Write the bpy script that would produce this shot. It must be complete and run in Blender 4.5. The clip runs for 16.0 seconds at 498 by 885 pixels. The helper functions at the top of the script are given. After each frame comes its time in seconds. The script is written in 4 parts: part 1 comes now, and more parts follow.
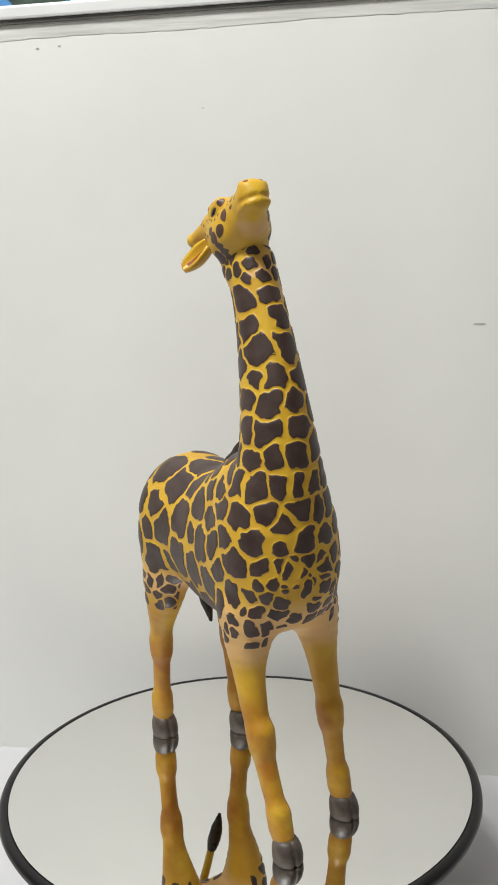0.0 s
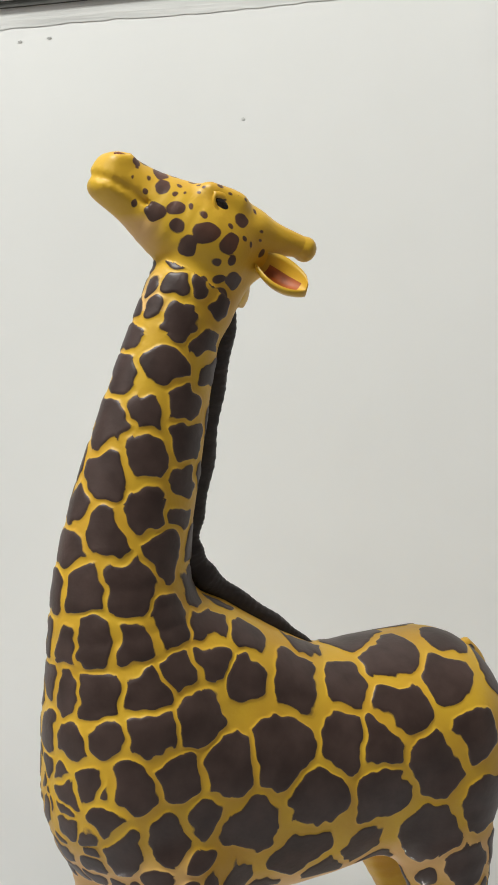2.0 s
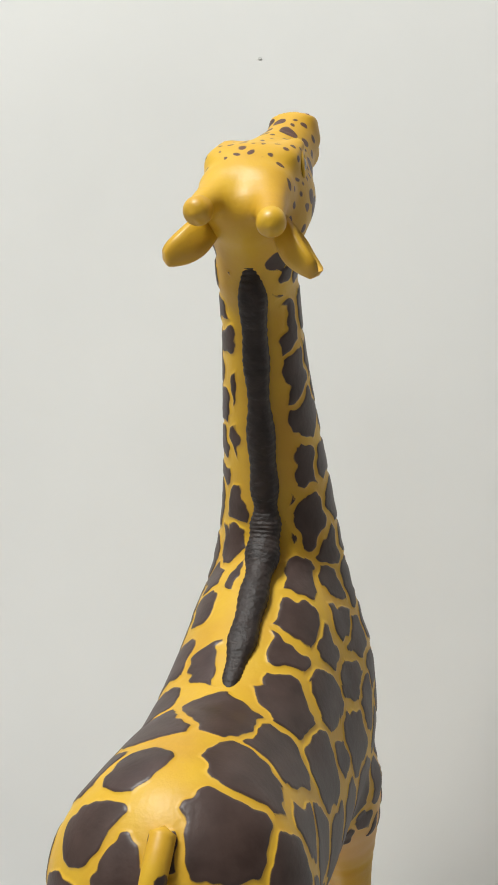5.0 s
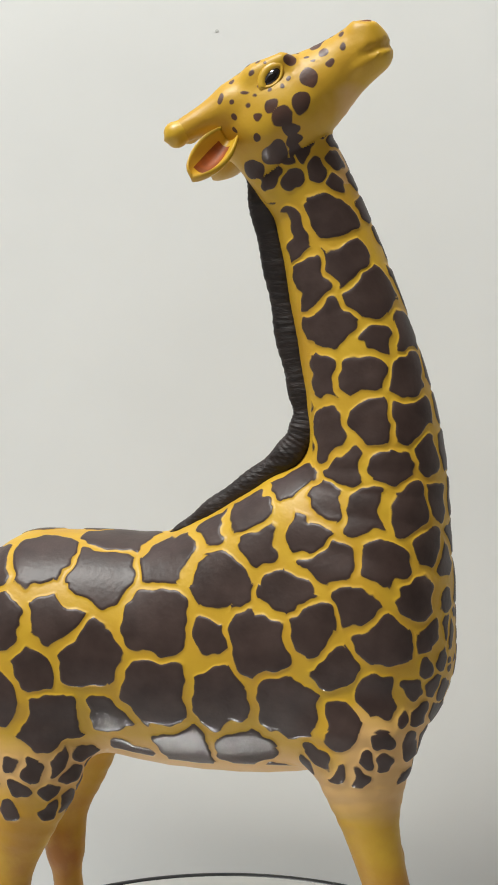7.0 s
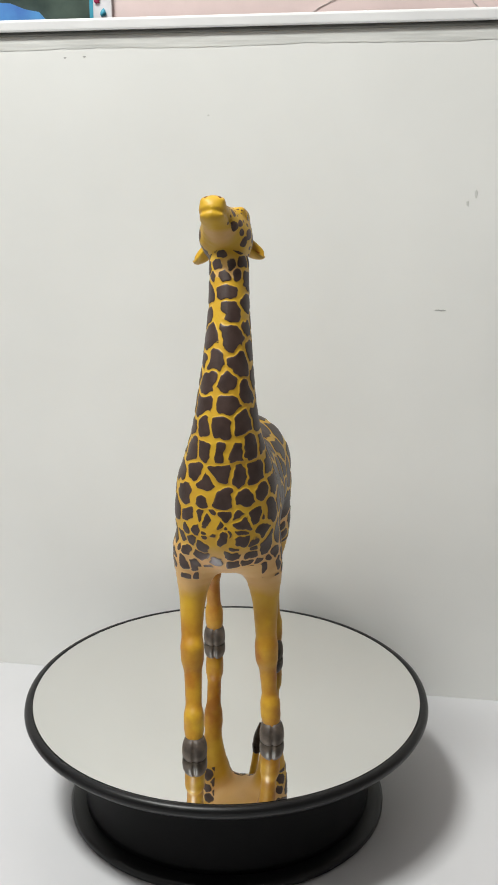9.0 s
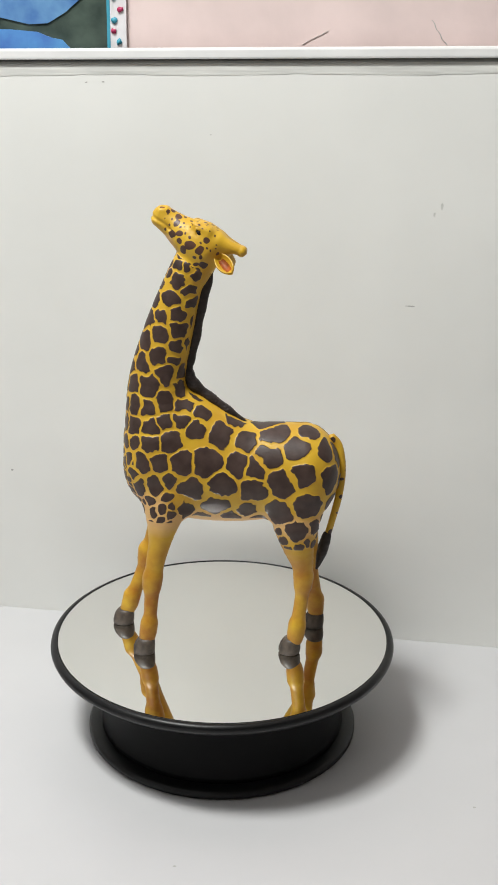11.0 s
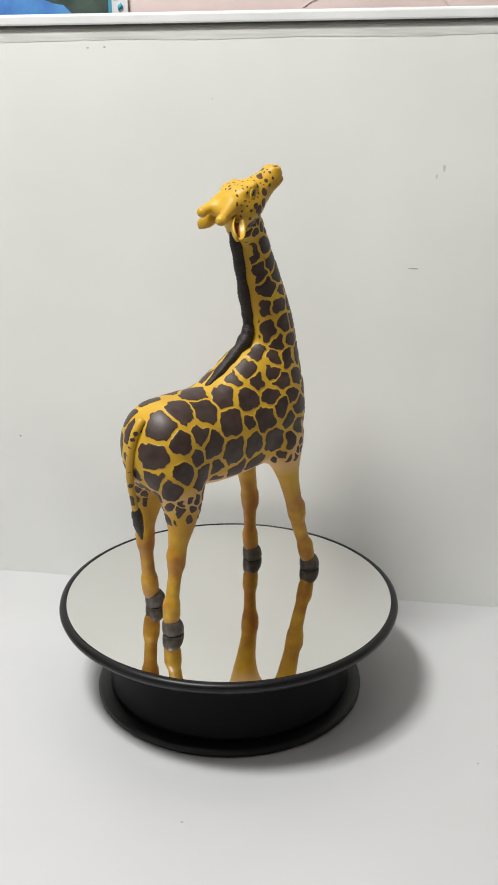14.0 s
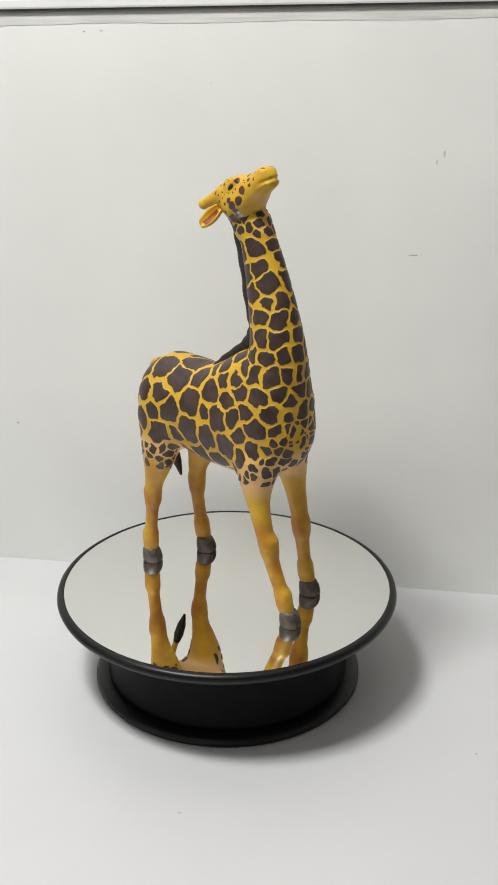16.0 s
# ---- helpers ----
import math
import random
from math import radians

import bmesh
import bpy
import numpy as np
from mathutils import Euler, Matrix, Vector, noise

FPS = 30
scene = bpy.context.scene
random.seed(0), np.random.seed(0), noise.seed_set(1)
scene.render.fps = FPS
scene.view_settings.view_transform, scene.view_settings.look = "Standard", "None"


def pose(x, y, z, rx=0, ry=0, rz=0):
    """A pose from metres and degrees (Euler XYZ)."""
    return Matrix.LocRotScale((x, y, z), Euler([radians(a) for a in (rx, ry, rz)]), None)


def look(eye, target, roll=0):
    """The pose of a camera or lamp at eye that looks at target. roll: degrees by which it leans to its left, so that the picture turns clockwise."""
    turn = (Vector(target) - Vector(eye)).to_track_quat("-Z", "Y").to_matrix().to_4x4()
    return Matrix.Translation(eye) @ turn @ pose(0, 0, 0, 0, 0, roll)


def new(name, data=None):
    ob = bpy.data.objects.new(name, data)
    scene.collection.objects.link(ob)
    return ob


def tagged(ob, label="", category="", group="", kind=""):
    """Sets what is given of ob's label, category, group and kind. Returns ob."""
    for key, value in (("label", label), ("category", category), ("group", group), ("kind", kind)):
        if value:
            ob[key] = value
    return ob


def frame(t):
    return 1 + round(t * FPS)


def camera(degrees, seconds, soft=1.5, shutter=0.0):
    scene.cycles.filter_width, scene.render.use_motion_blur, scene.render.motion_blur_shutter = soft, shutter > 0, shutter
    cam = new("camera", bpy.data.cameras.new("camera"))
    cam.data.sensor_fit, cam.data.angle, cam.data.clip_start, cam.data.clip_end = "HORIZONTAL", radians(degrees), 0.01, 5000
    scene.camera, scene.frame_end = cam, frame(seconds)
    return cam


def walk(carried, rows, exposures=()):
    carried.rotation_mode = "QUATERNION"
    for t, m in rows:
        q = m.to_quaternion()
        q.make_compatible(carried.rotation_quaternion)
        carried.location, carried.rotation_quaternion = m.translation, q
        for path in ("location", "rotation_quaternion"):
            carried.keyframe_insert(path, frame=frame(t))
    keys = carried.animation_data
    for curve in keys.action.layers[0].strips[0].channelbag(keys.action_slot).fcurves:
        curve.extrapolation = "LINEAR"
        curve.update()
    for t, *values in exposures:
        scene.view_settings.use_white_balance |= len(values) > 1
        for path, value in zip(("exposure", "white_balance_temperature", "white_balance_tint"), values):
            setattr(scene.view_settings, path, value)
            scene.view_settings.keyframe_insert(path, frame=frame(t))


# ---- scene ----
TABLE_Z = 0.75            # height of the table top
MIRROR_Z = TABLE_Z + 0.0755  # height of the mirror on the turntable
BOARD_Y = 0.1490          # face of the whiteboard

cam = camera(23.0, 16.0, soft=1.7)
walk(cam, [
    (0, pose(0.1142, -0.5615, MIRROR_Z + 0.3418, 74.60, 1.89, 9.90)),
    (0.5, pose(0.0887, -0.4367, MIRROR_Z + 0.2841, 77.60, 1.88, 9.88)),
    (1, pose(0.0683, -0.3700, MIRROR_Z + 0.2630, 81.40, 1.06, 9.10)),
    (1.5, pose(0.0772, -0.3895, MIRROR_Z + 0.2800, 81.52, 0.74, 11.02)),
    (2, pose(0.0802, -0.3505, MIRROR_Z + 0.2760, 82.45, 0.99, 13.02)),
    (2.5, pose(0.0712, -0.3060, MIRROR_Z + 0.2844, 80.50, 1.03, 13.60)),
    (3, pose(0.0652, -0.2880, MIRROR_Z + 0.2872, 80.00, 0.98, 13.75)),
    (3.5, pose(0.0664, -0.2772, MIRROR_Z + 0.2790, 81.58, 1.43, 14.55)),
    (3.7, pose(0.0678, -0.2755, MIRROR_Z + 0.2789, 81.80, 1.39, 14.80)),
    (5.8, pose(0.0874, -0.3114, MIRROR_Z + 0.2795, 79.49, 0.92, 15.25)),
    (6, pose(0.0886, -0.3130, MIRROR_Z + 0.2725, 79.64, 0.91, 15.09)),
    (6.5, pose(0.0908, -0.3265, MIRROR_Z + 0.2563, 80.70, 0.75, 14.40)),
    (7, pose(0.0817, -0.3455, MIRROR_Z + 0.2392, 82.78, -0.15, 11.97)),
    (7.5, pose(0.0894, -0.4655, MIRROR_Z + 0.2831, 78.38, 0.11, 9.40)),
    (8, pose(0.1054, -0.5045, MIRROR_Z + 0.3153, 75.01, 0.68, 10.09)),
    (8.5, pose(0.1143, -0.5495, MIRROR_Z + 0.3437, 72.87, 0.40, 10.22)),
    (9, pose(0.1200, -0.6714, MIRROR_Z + 0.3854, 72.02, -0.01, 8.97)),
    (9.5, pose(0.1223, -0.7266, MIRROR_Z + 0.4028, 71.55, -0.29, 8.55)),
    (10, pose(0.1228, -0.7480, MIRROR_Z + 0.4159, 70.81, -0.50, 8.45)),
    (10.2, pose(0.1277, -0.7885, MIRROR_Z + 0.4306, 70.61, -0.86, 8.49)),
    (12.3, pose(0.1372, -0.7844, MIRROR_Z + 0.4420, 69.11, -0.14, 9.05)),
    (12.5, pose(0.1381, -0.7821, MIRROR_Z + 0.4425, 68.91, -0.09, 9.11)),
    (13, pose(0.1411, -0.7807, MIRROR_Z + 0.4452, 68.26, -0.05, 9.28)),
    (13.5, pose(0.1414, -0.7931, MIRROR_Z + 0.4399, 68.62, -0.09, 9.15)),
    (14, pose(0.1441, -0.7948, MIRROR_Z + 0.4387, 68.53, 0.07, 9.18)),
    (14.5, pose(0.1512, -0.7912, MIRROR_Z + 0.4454, 67.94, 0.32, 9.44)),
    (15, pose(0.1484, -0.7900, MIRROR_Z + 0.4414, 68.10, 0.21, 9.29)),
    (15.5, pose(0.1438, -0.7887, MIRROR_Z + 0.4394, 68.03, 0.13, 9.13)),
    (16, pose(0.1448, -0.7864, MIRROR_Z + 0.4451, 67.43, 0.07, 9.23)),
], exposures=[(0, 0.0), (16, 0.0)])

# ---- world and light ----
world = bpy.data.worlds.new("room_light")
scene.world = world
world.use_nodes = True
world.node_tree.nodes["Background"].inputs[0].default_value = (0.93, 0.95, 0.96, 1)
world.node_tree.nodes["Background"].inputs[1].default_value = 0.15


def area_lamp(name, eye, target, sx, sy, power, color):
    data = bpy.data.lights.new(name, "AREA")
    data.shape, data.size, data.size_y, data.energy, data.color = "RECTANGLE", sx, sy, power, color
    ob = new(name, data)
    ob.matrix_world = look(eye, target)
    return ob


# Main ceiling tube, high in front on the left.
area_lamp("overhead_key_and_fill", (-0.36, -0.42, 2.20), (-0.05, 0.0, TABLE_Z), 0.36, 0.16, 21.3, (0.968, 0.985, 0.955))
# Added soft fill from the left; the west wall has no opening.
area_lamp("left_fill_light", (-1.55, -0.9, 1.7), (0.0, 0.0, TABLE_Z + 0.1), 1.2, 1.0, 3.5, (0.955, 0.98, 0.965))
# Added fill from above and behind the camera, brightens the board.
area_lamp("overhead_key_and_fill", (-0.5, -1.5, 2.52), (-0.1, 0.1, 1.1), 1.2, 0.15, 3.5, (0.96, 0.98, 0.955))


# ---- materials ----
def material(name, base, rough=0.5, metal=0.0, vary=0.0, scale=40.0, bump=0.0, bump_scale=200.0, second=None, coat=0.0, spec=0.5):
    m = bpy.data.materials.new(name)
    m.use_nodes = True
    nt = m.node_tree
    b = nt.nodes["Principled BSDF"]
    b.inputs["Base Color"].default_value = (*base, 1)
    b.inputs["Roughness"].default_value, b.inputs["Metallic"].default_value = rough, metal
    b.inputs["Coat Weight"].default_value = coat
    b.inputs["Specular IOR Level"].default_value = spec
    tc = nt.nodes.new("ShaderNodeTexCoord")
    if vary > 0:
        n = nt.nodes.new("ShaderNodeTexNoise")
        n.inputs["Scale"].default_value, n.inputs["Detail"].default_value = scale, 5
        nt.links.new(tc.outputs["Object"], n.inputs["Vector"])
        r = nt.nodes.new("ShaderNodeValToRGB")
        other = second or tuple(c * (1 - vary) for c in base)
        r.color_ramp.elements[0].position, r.color_ramp.elements[1].position = 0.35, 0.68
        r.color_ramp.elements[0].color, r.color_ramp.elements[1].color = (*other, 1), (*base, 1)
        nt.links.new(n.outputs["Fac"], r.inputs[0])
        nt.links.new(r.outputs[0], b.inputs["Base Color"])
    if bump > 0:
        n2 = nt.nodes.new("ShaderNodeTexNoise")
        n2.inputs["Scale"].default_value, n2.inputs["Detail"].default_value = bump_scale, 4
        nt.links.new(tc.outputs["Object"], n2.inputs["Vector"])
        bp = nt.nodes.new("ShaderNodeBump")
        bp.inputs["Strength"].default_value, bp.inputs["Distance"].default_value = bump, 0.001
        nt.links.new(n2.outputs["Fac"], bp.inputs["Height"])
        nt.links.new(bp.outputs[0], b.inputs["Normal"])
    return m


def hide_material():
    """Yellow painted vinyl with raised brown patches; the 'patch' attribute is the distance from a patch's edge in mm."""
    m = material("painted_giraffe_vinyl", (0.55, 0.33, 0.03), 0.38, bump=0.10, bump_scale=700, spec=0.42)
    nt = m.node_tree
    b = nt.nodes["Principled BSDF"]
    tc = nt.nodes["Texture Coordinate"]

    def noise_of(scale, detail):
        n = nt.nodes.new("ShaderNodeTexNoise")
        n.inputs["Scale"].default_value, n.inputs["Detail"].default_value = scale, detail
        nt.links.new(tc.outputs["Object"], n.inputs["Vector"])
        return n.outputs["Fac"]

    def math_node(op, a, c, k=None):
        n = nt.nodes.new("ShaderNodeMath")
        n.operation = op
        for i, v in enumerate((a, c) if k is None else (a, c, k)):
            if isinstance(v, (int, float)):
                n.inputs[i].default_value = v
            else:
                nt.links.new(v, n.inputs[i])
        return n.outputs[0]

    def mix(fac, a, c):
        n = nt.nodes.new("ShaderNodeMix")
        n.data_type = "RGBA"
        for s, v in ((n.inputs[0], fac), (n.inputs[6], a), (n.inputs[7], c)):
            if isinstance(v, tuple):
                s.default_value = (*v, 1)
            elif isinstance(v, (int, float)):
                s.default_value = v
            else:
                nt.links.new(v, s)
        return n.outputs[2]

    def ramp(v, lo, hi):
        n = nt.nodes.new("ShaderNodeMapRange")
        n.inputs[1].default_value, n.inputs[2].default_value = lo, hi
        nt.links.new(v, n.inputs[0])
        return n.outputs[0]

    patch = nt.nodes.new("ShaderNodeAttribute")
    patch.attribute_name = "patch"
    cream = nt.nodes.new("ShaderNodeAttribute")
    cream.attribute_name = "cream"
    edge = math_node("ADD", patch.outputs["Fac"], math_node("MULTIPLY_ADD", noise_of(420, 3), 0.55, -0.275))
    fac = ramp(edge, -0.14, 0.14)
    yellow = mix(ramp(noise_of(55, 4), 0.35, 0.7), (0.62, 0.38, 0.025), (0.54, 0.30, 0.022))
    skin = mix(ramp(math_node("ADD", cream.outputs["Fac"], math_node("MULTIPLY_ADD", noise_of(90, 3), 0.5, -0.25)), 0.25, 0.85), yellow, (0.66, 0.40, 0.15))
    tan = nt.nodes.new("ShaderNodeAttribute")
    tan.attribute_name = "tan"
    skin = mix(math_node("MULTIPLY", tan.outputs["Fac"], ramp(noise_of(75, 4), 0.25, 0.65)), skin, (0.37, 0.140, 0.012))
    brown = mix(ramp(noise_of(130, 5), 0.3, 0.75), (0.036, 0.0205, 0.0165), (0.072, 0.045, 0.038))
    face = nt.nodes.new("ShaderNodeAttribute")
    face.attribute_name = "face"
    brown = mix(face.outputs["Fac"], brown, mix(ramp(noise_of(200, 3), 0.3, 0.7), (0.110, 0.048, 0.030), (0.062, 0.031, 0.023)))
    nt.links.new(mix(fac, skin, brown), b.inputs["Base Color"])
    rough = math_node("MULTIPLY_ADD", fac, -0.02, 0.46)
    nt.links.new(rough, b.inputs["Roughness"])
    return m


M_HIDE = hide_material()
M_HORN = material("yellow_horn_paint", (0.62, 0.38, 0.025), 0.40, vary=0.2, scale=55, second=(0.54, 0.30, 0.022), bump=0.10, bump_scale=700)
M_EAR_IN = material("orange_ear_paint", (0.33, 0.070, 0.003), 0.6, vary=0.45, scale=250)
M_MANE = material("dark_brown_mane_paint", (0.026, 0.016, 0.013), 0.6, vary=0.5, scale=220, bump=0.9, bump_scale=320)
mane_map = M_MANE.node_tree.nodes.new("ShaderNodeMapping")   # strands run across the ridge
mane_map.inputs["Scale"].default_value = (0.45, 1.0, 1.6)
mane_map.inputs["Rotation"].default_value = (0, 0.6, 0)
M_MANE.node_tree.links.new(M_MANE.node_tree.nodes["Texture Coordinate"].outputs["Object"], mane_map.inputs["Vector"])
for mane_node in [n for n in M_MANE.node_tree.nodes if n.bl_idname == "ShaderNodeTexNoise"]:
    M_MANE.node_tree.links.new(mane_map.outputs[0], mane_node.inputs["Vector"])
M_HOOF = material("grey_hoof_paint", (0.105, 0.080, 0.062), 0.50, vary=0.45, scale=200, second=(0.042, 0.032, 0.026), bump=0.2, bump_scale=400)
M_EYE = material("glossy_black_eye", (0.012, 0.009, 0.008), 0.12, coat=0.6)
M_DARK = material("dark_nostril_paint", (0.16, 0.045, 0.010), 0.5)
M_PLASTIC = material("black_plastic", (0.0032, 0.0032, 0.0038), 0.55, vary=0.4, scale=25, bump=0.10, bump_scale=900, spec=0.15)
M_RIM = material("black_plastic_rim", (0.006, 0.006, 0.0065), 0.36, vary=0.3, scale=30, bump=0.08, bump_scale=900, spec=0.3)
M_MIRROR = material("mirror_silver", (0.90, 0.90, 0.88), 0.015, 1.0)
M_BOARD = material("white_board_laminate", (0.83, 0.83, 0.805), 0.36, vary=0.06, scale=7, bump=0.06, bump_scale=12, spec=0.5)
M_SMUDGE = material("grey_marker_smudge", (0.66, 0.66, 0.63), 0.45, vary=0.1, scale=60)
M_MARK = material("dark_marker_speck", (0.42, 0.42, 0.40), 0.6)
M_FILM = material("clear_film_strip", (0.78, 0.78, 0.75), 0.30, vary=0.22, scale=30, bump=0.25, bump_scale=60)
film_map = M_FILM.node_tree.nodes.new("ShaderNodeMapping")   # streaks along the strip
film_map.inputs["Scale"].default_value = (0.5, 1.0, 9.0)
M_FILM.node_tree.links.new(M_FILM.node_tree.nodes["Texture Coordinate"].outputs["Object"], film_map.inputs["Vector"])
for film_node in [n for n in M_FILM.node_tree.nodes if n.bl_idname == "ShaderNodeTexNoise"]:
    M_FILM.node_tree.links.new(film_map.outputs[0], film_node.inputs["Vector"])
M_ALU = material("white_frame_plastic", (0.82, 0.82, 0.82), 0.35, vary=0.08, scale=30)
M_GAP = material("dark_frame_lip", (0.10, 0.10, 0.09), 0.5, vary=0.3, scale=60)
M_TABLE = material("white_table_laminate", (0.605, 0.602, 0.615), 0.42, vary=0.05, scale=6, bump=0.04, bump_scale=300)
M_STEEL = material("grey_steel", (0.35, 0.35, 0.36), 0.4, 0.8, vary=0.15, scale=20)
M_PINK = material("pink_wall_paint", (0.74, 0.60, 0.58), 0.75, vary=0.12, scale=18, bump=0.2, bump_scale=120)
M_WALL = material("pale_wall_paint", (0.38, 0.36, 0.33), 0.8, vary=0.08, scale=4, bump=0.1, bump_scale=80)
M_CEIL = material("white_ceiling_paint", (0.80, 0.80, 0.78), 0.85, vary=0.05, scale=3)
M_FLOOR = material("grey_floor_tile", (0.40, 0.38, 0.35), 0.5, vary=0.2, scale=5)
M_P_BLUE = material("blue_poster_ink", (0.05, 0.12, 0.42), 0.45, vary=0.6, scale=35, second=(0.10, 0.30, 0.60))
M_P_SKY = material("pale_blue_poster_ink", (0.16, 0.34, 0.55), 0.45, vary=0.6, scale=40, second=(0.06, 0.16, 0.40))
M_P_DARK = material("dark_green_poster_ink", (0.02, 0.035, 0.03), 0.45, vary=0.7, scale=45, second=(0.07, 0.10, 0.08))
M_P_EDGE = material("pale_poster_border", (0.72, 0.70, 0.72), 0.5, vary=0.1, scale=60)
M_P_TEAL = material("teal_poster_ink", (0.05, 0.30, 0.42), 0.5)
M_P_RED = material("crimson_poster_ink", (0.40, 0.03, 0.10), 0.5)


# ---- mesh helpers ----
def part(name, bm, mat, parent=None, label="", smooth=True):
    """Links a bmesh as one mesh object, under a thing or a part."""
    me = bpy.data.meshes.new(name)
    bm.normal_update()
    bm.to_mesh(me)
    bm.free()
    for m in (mat if isinstance(mat, (list, tuple)) else [mat]):
        me.materials.append(m)
    if smooth:
        me.polygons.foreach_set("use_smooth", [True] * len(me.polygons))
    ob = new(name, me)
    if parent is not None:
        ob.parent = parent
    if label:
        tagged(ob, label)
    return ob


def box(x0, x1, y0, y1, z0, z1, bevel=0.0):
    bm = bmesh.new()
    bmesh.ops.create_cube(bm, size=1)
    bmesh.ops.scale(bm, vec=(x1 - x0, y1 - y0, z1 - z0), verts=bm.verts)
    bmesh.ops.translate(bm, vec=((x0 + x1) / 2, (y0 + y1) / 2, (z0 + z1) / 2), verts=bm.verts)
    if bevel:
        bmesh.ops.bevel(bm, geom=bm.edges[:], offset=bevel, segments=2, affect="EDGES", profile=0.6)
    return bm


def lathe(profile, steps=128):
    """A solid of revolution about z from (radius, z) pairs; the first and last pair lie on the axis or close on it."""
    bm = bmesh.new()
    rings = []
    for r, z in profile:
        if r < 1e-6:
            rings.append([bm.verts.new((0, 0, z))])
        else:
            rings.append([bm.verts.new((r * math.cos(2 * math.pi * k / steps), r * math.sin(2 * math.pi * k / steps), z)) for k in range(steps)])
    for a, c in zip(rings, rings[1:]):
        for k in range(steps):
            j = (k + 1) % steps
            if len(a) == 1 and len(c) > 1:
                bm.faces.new((a[0], c[k], c[j]))
            elif len(c) == 1 and len(a) > 1:
                bm.faces.new((a[k], c[0], a[j]))
            elif len(a) > 1:
                bm.faces.new((a[k], c[k], c[j], a[j]))
    bmesh.ops.recalc_face_normals(bm, faces=bm.faces[:])
    return bm


def tube(points, sizes, sides=14, wobble=0.0, seed=1, power=2.0):
    """A lofted tube through points; sizes: half-extent across (in plan y) and in the x-z plane for each point."""
    bm = bmesh.new()
    rng = random.Random(seed)
    pts = [Vector(p) for p in points]
    rings = []
    for i, p in enumerate(pts):
        d = (pts[min(i + 1, len(pts) - 1)] - pts[max(i - 1, 0)]).normalized()
        side = Vector((0, 1, 0))
        side = (side - d * side.dot(d)).normalized()
        up = d.cross(side)
        ring = []
        for k in range(sides):
            a = 2 * math.pi * k / sides
            ca, sa = math.cos(a), math.sin(a)
            q = (abs(ca) ** power + abs(sa) ** power) ** (-1 / power)
            s = 1 + wobble * rng.uniform(-1, 1)
            ring.append(bm.verts.new(p + (side * ca * sizes[i][0] + up * sa * sizes[i][1]) * q * s))
        rings.append(ring)
    for a, c in zip(rings, rings[1:]):
        for k in range(sides):
            j = (k + 1) % sides
            bm.faces.new((a[k], a[j], c[j], c[k]))
    for ring, p, sgn in ((rings[0], pts[0], -1), (rings[-1], pts[-1], 1)):
        d = (pts[1] - pts[0]).normalized() if sgn < 0 else (pts[-1] - pts[-2]).normalized()
        e = sizes[0] if sgn < 0 else sizes[-1]
        tip = bm.verts.new(p + d * sgn * min(e) * 0.6)
        for k in range(sides):
            bm.faces.new((ring[k], ring[(k + 1) % sides], tip))
    bmesh.ops.recalc_face_normals(bm, faces=bm.faces[:])
    return bm


def spline(nodes, n):
    """Catmull-Rom through rows of numbers, n steps between each two."""
    a = np.array(nodes, float)
    out = []
    for i in range(len(a) - 1):
        p0, p1, p2, p3 = a[max(i - 1, 0)], a[i], a[i + 1], a[min(i + 2, len(a) - 1)]
        for k in range(n):
            t = k / n
            out.append(0.5 * (2 * p1 + (p2 - p0) * t + (2 * p0 - 5 * p1 + 4 * p2 - p3) * t * t + (3 * p1 - p0 - 3 * p2 + p3) * t ** 3))
    out.append(a[-1])
    return np.array(out)


# ---- the room ----
ROOM = (-1.7, 1.7, -2.2, 0.1815)
tagged(part("floor", box(ROOM[0] - 0.1, ROOM[1] + 0.1, ROOM[2] - 0.1, ROOM[3] + 0.1, -0.1, 0, 0), M_FLOOR, smooth=False), "grey tiled floor under the table", "floor", kind="structure")
tagged(part("ceiling", box(ROOM[0] - 0.1, ROOM[1] + 0.1, ROOM[2] - 0.1, ROOM[3] + 0.1, 2.6, 2.7, 0), M_CEIL, smooth=False), "plain white painted ceiling", "ceiling", kind="structure")
tagged(part("wall_north", box(ROOM[0], ROOM[1], ROOM[3], ROOM[3] + 0.1, 0, 2.6), M_PINK, smooth=False), "pink painted wall with fine hairline cracks", "wall", kind="structure")
tagged(part("wall_south", box(ROOM[0], ROOM[1], ROOM[2] - 0.1, ROOM[2], 0, 2.6), M_WALL, smooth=False), "pale painted wall", "wall", kind="structure")
tagged(part("wall_west", box(ROOM[0] - 0.1, ROOM[0], ROOM[2], ROOM[3], 0, 2.6), M_WALL, smooth=False), "pale painted wall", "wall", kind="structure")
tagged(part("wall_east", box(ROOM[1], ROOM[1] + 0.1, ROOM[2], ROOM[3], 0, 2.6), M_WALL, smooth=False), "pale painted wall", "wall", kind="structure")


def build_table():
    t = new("table")
    tagged(t, "white laminate table with a clean matt top", "table")
    part("tabletop", box(-0.75, 0.75, -0.52, 0.179, TABLE_Z - 0.025, TABLE_Z, 0.002), M_TABLE, t, smooth=False)
    for x in (-0.70, 0.70):
        for y in (-0.47, 0.11):
            part("leg", box(x - 0.02, x + 0.02, y - 0.02, y + 0.02, 0, TABLE_Z - 0.025, 0.003), M_STEEL, t, "grey steel leg", smooth=False)


build_table()


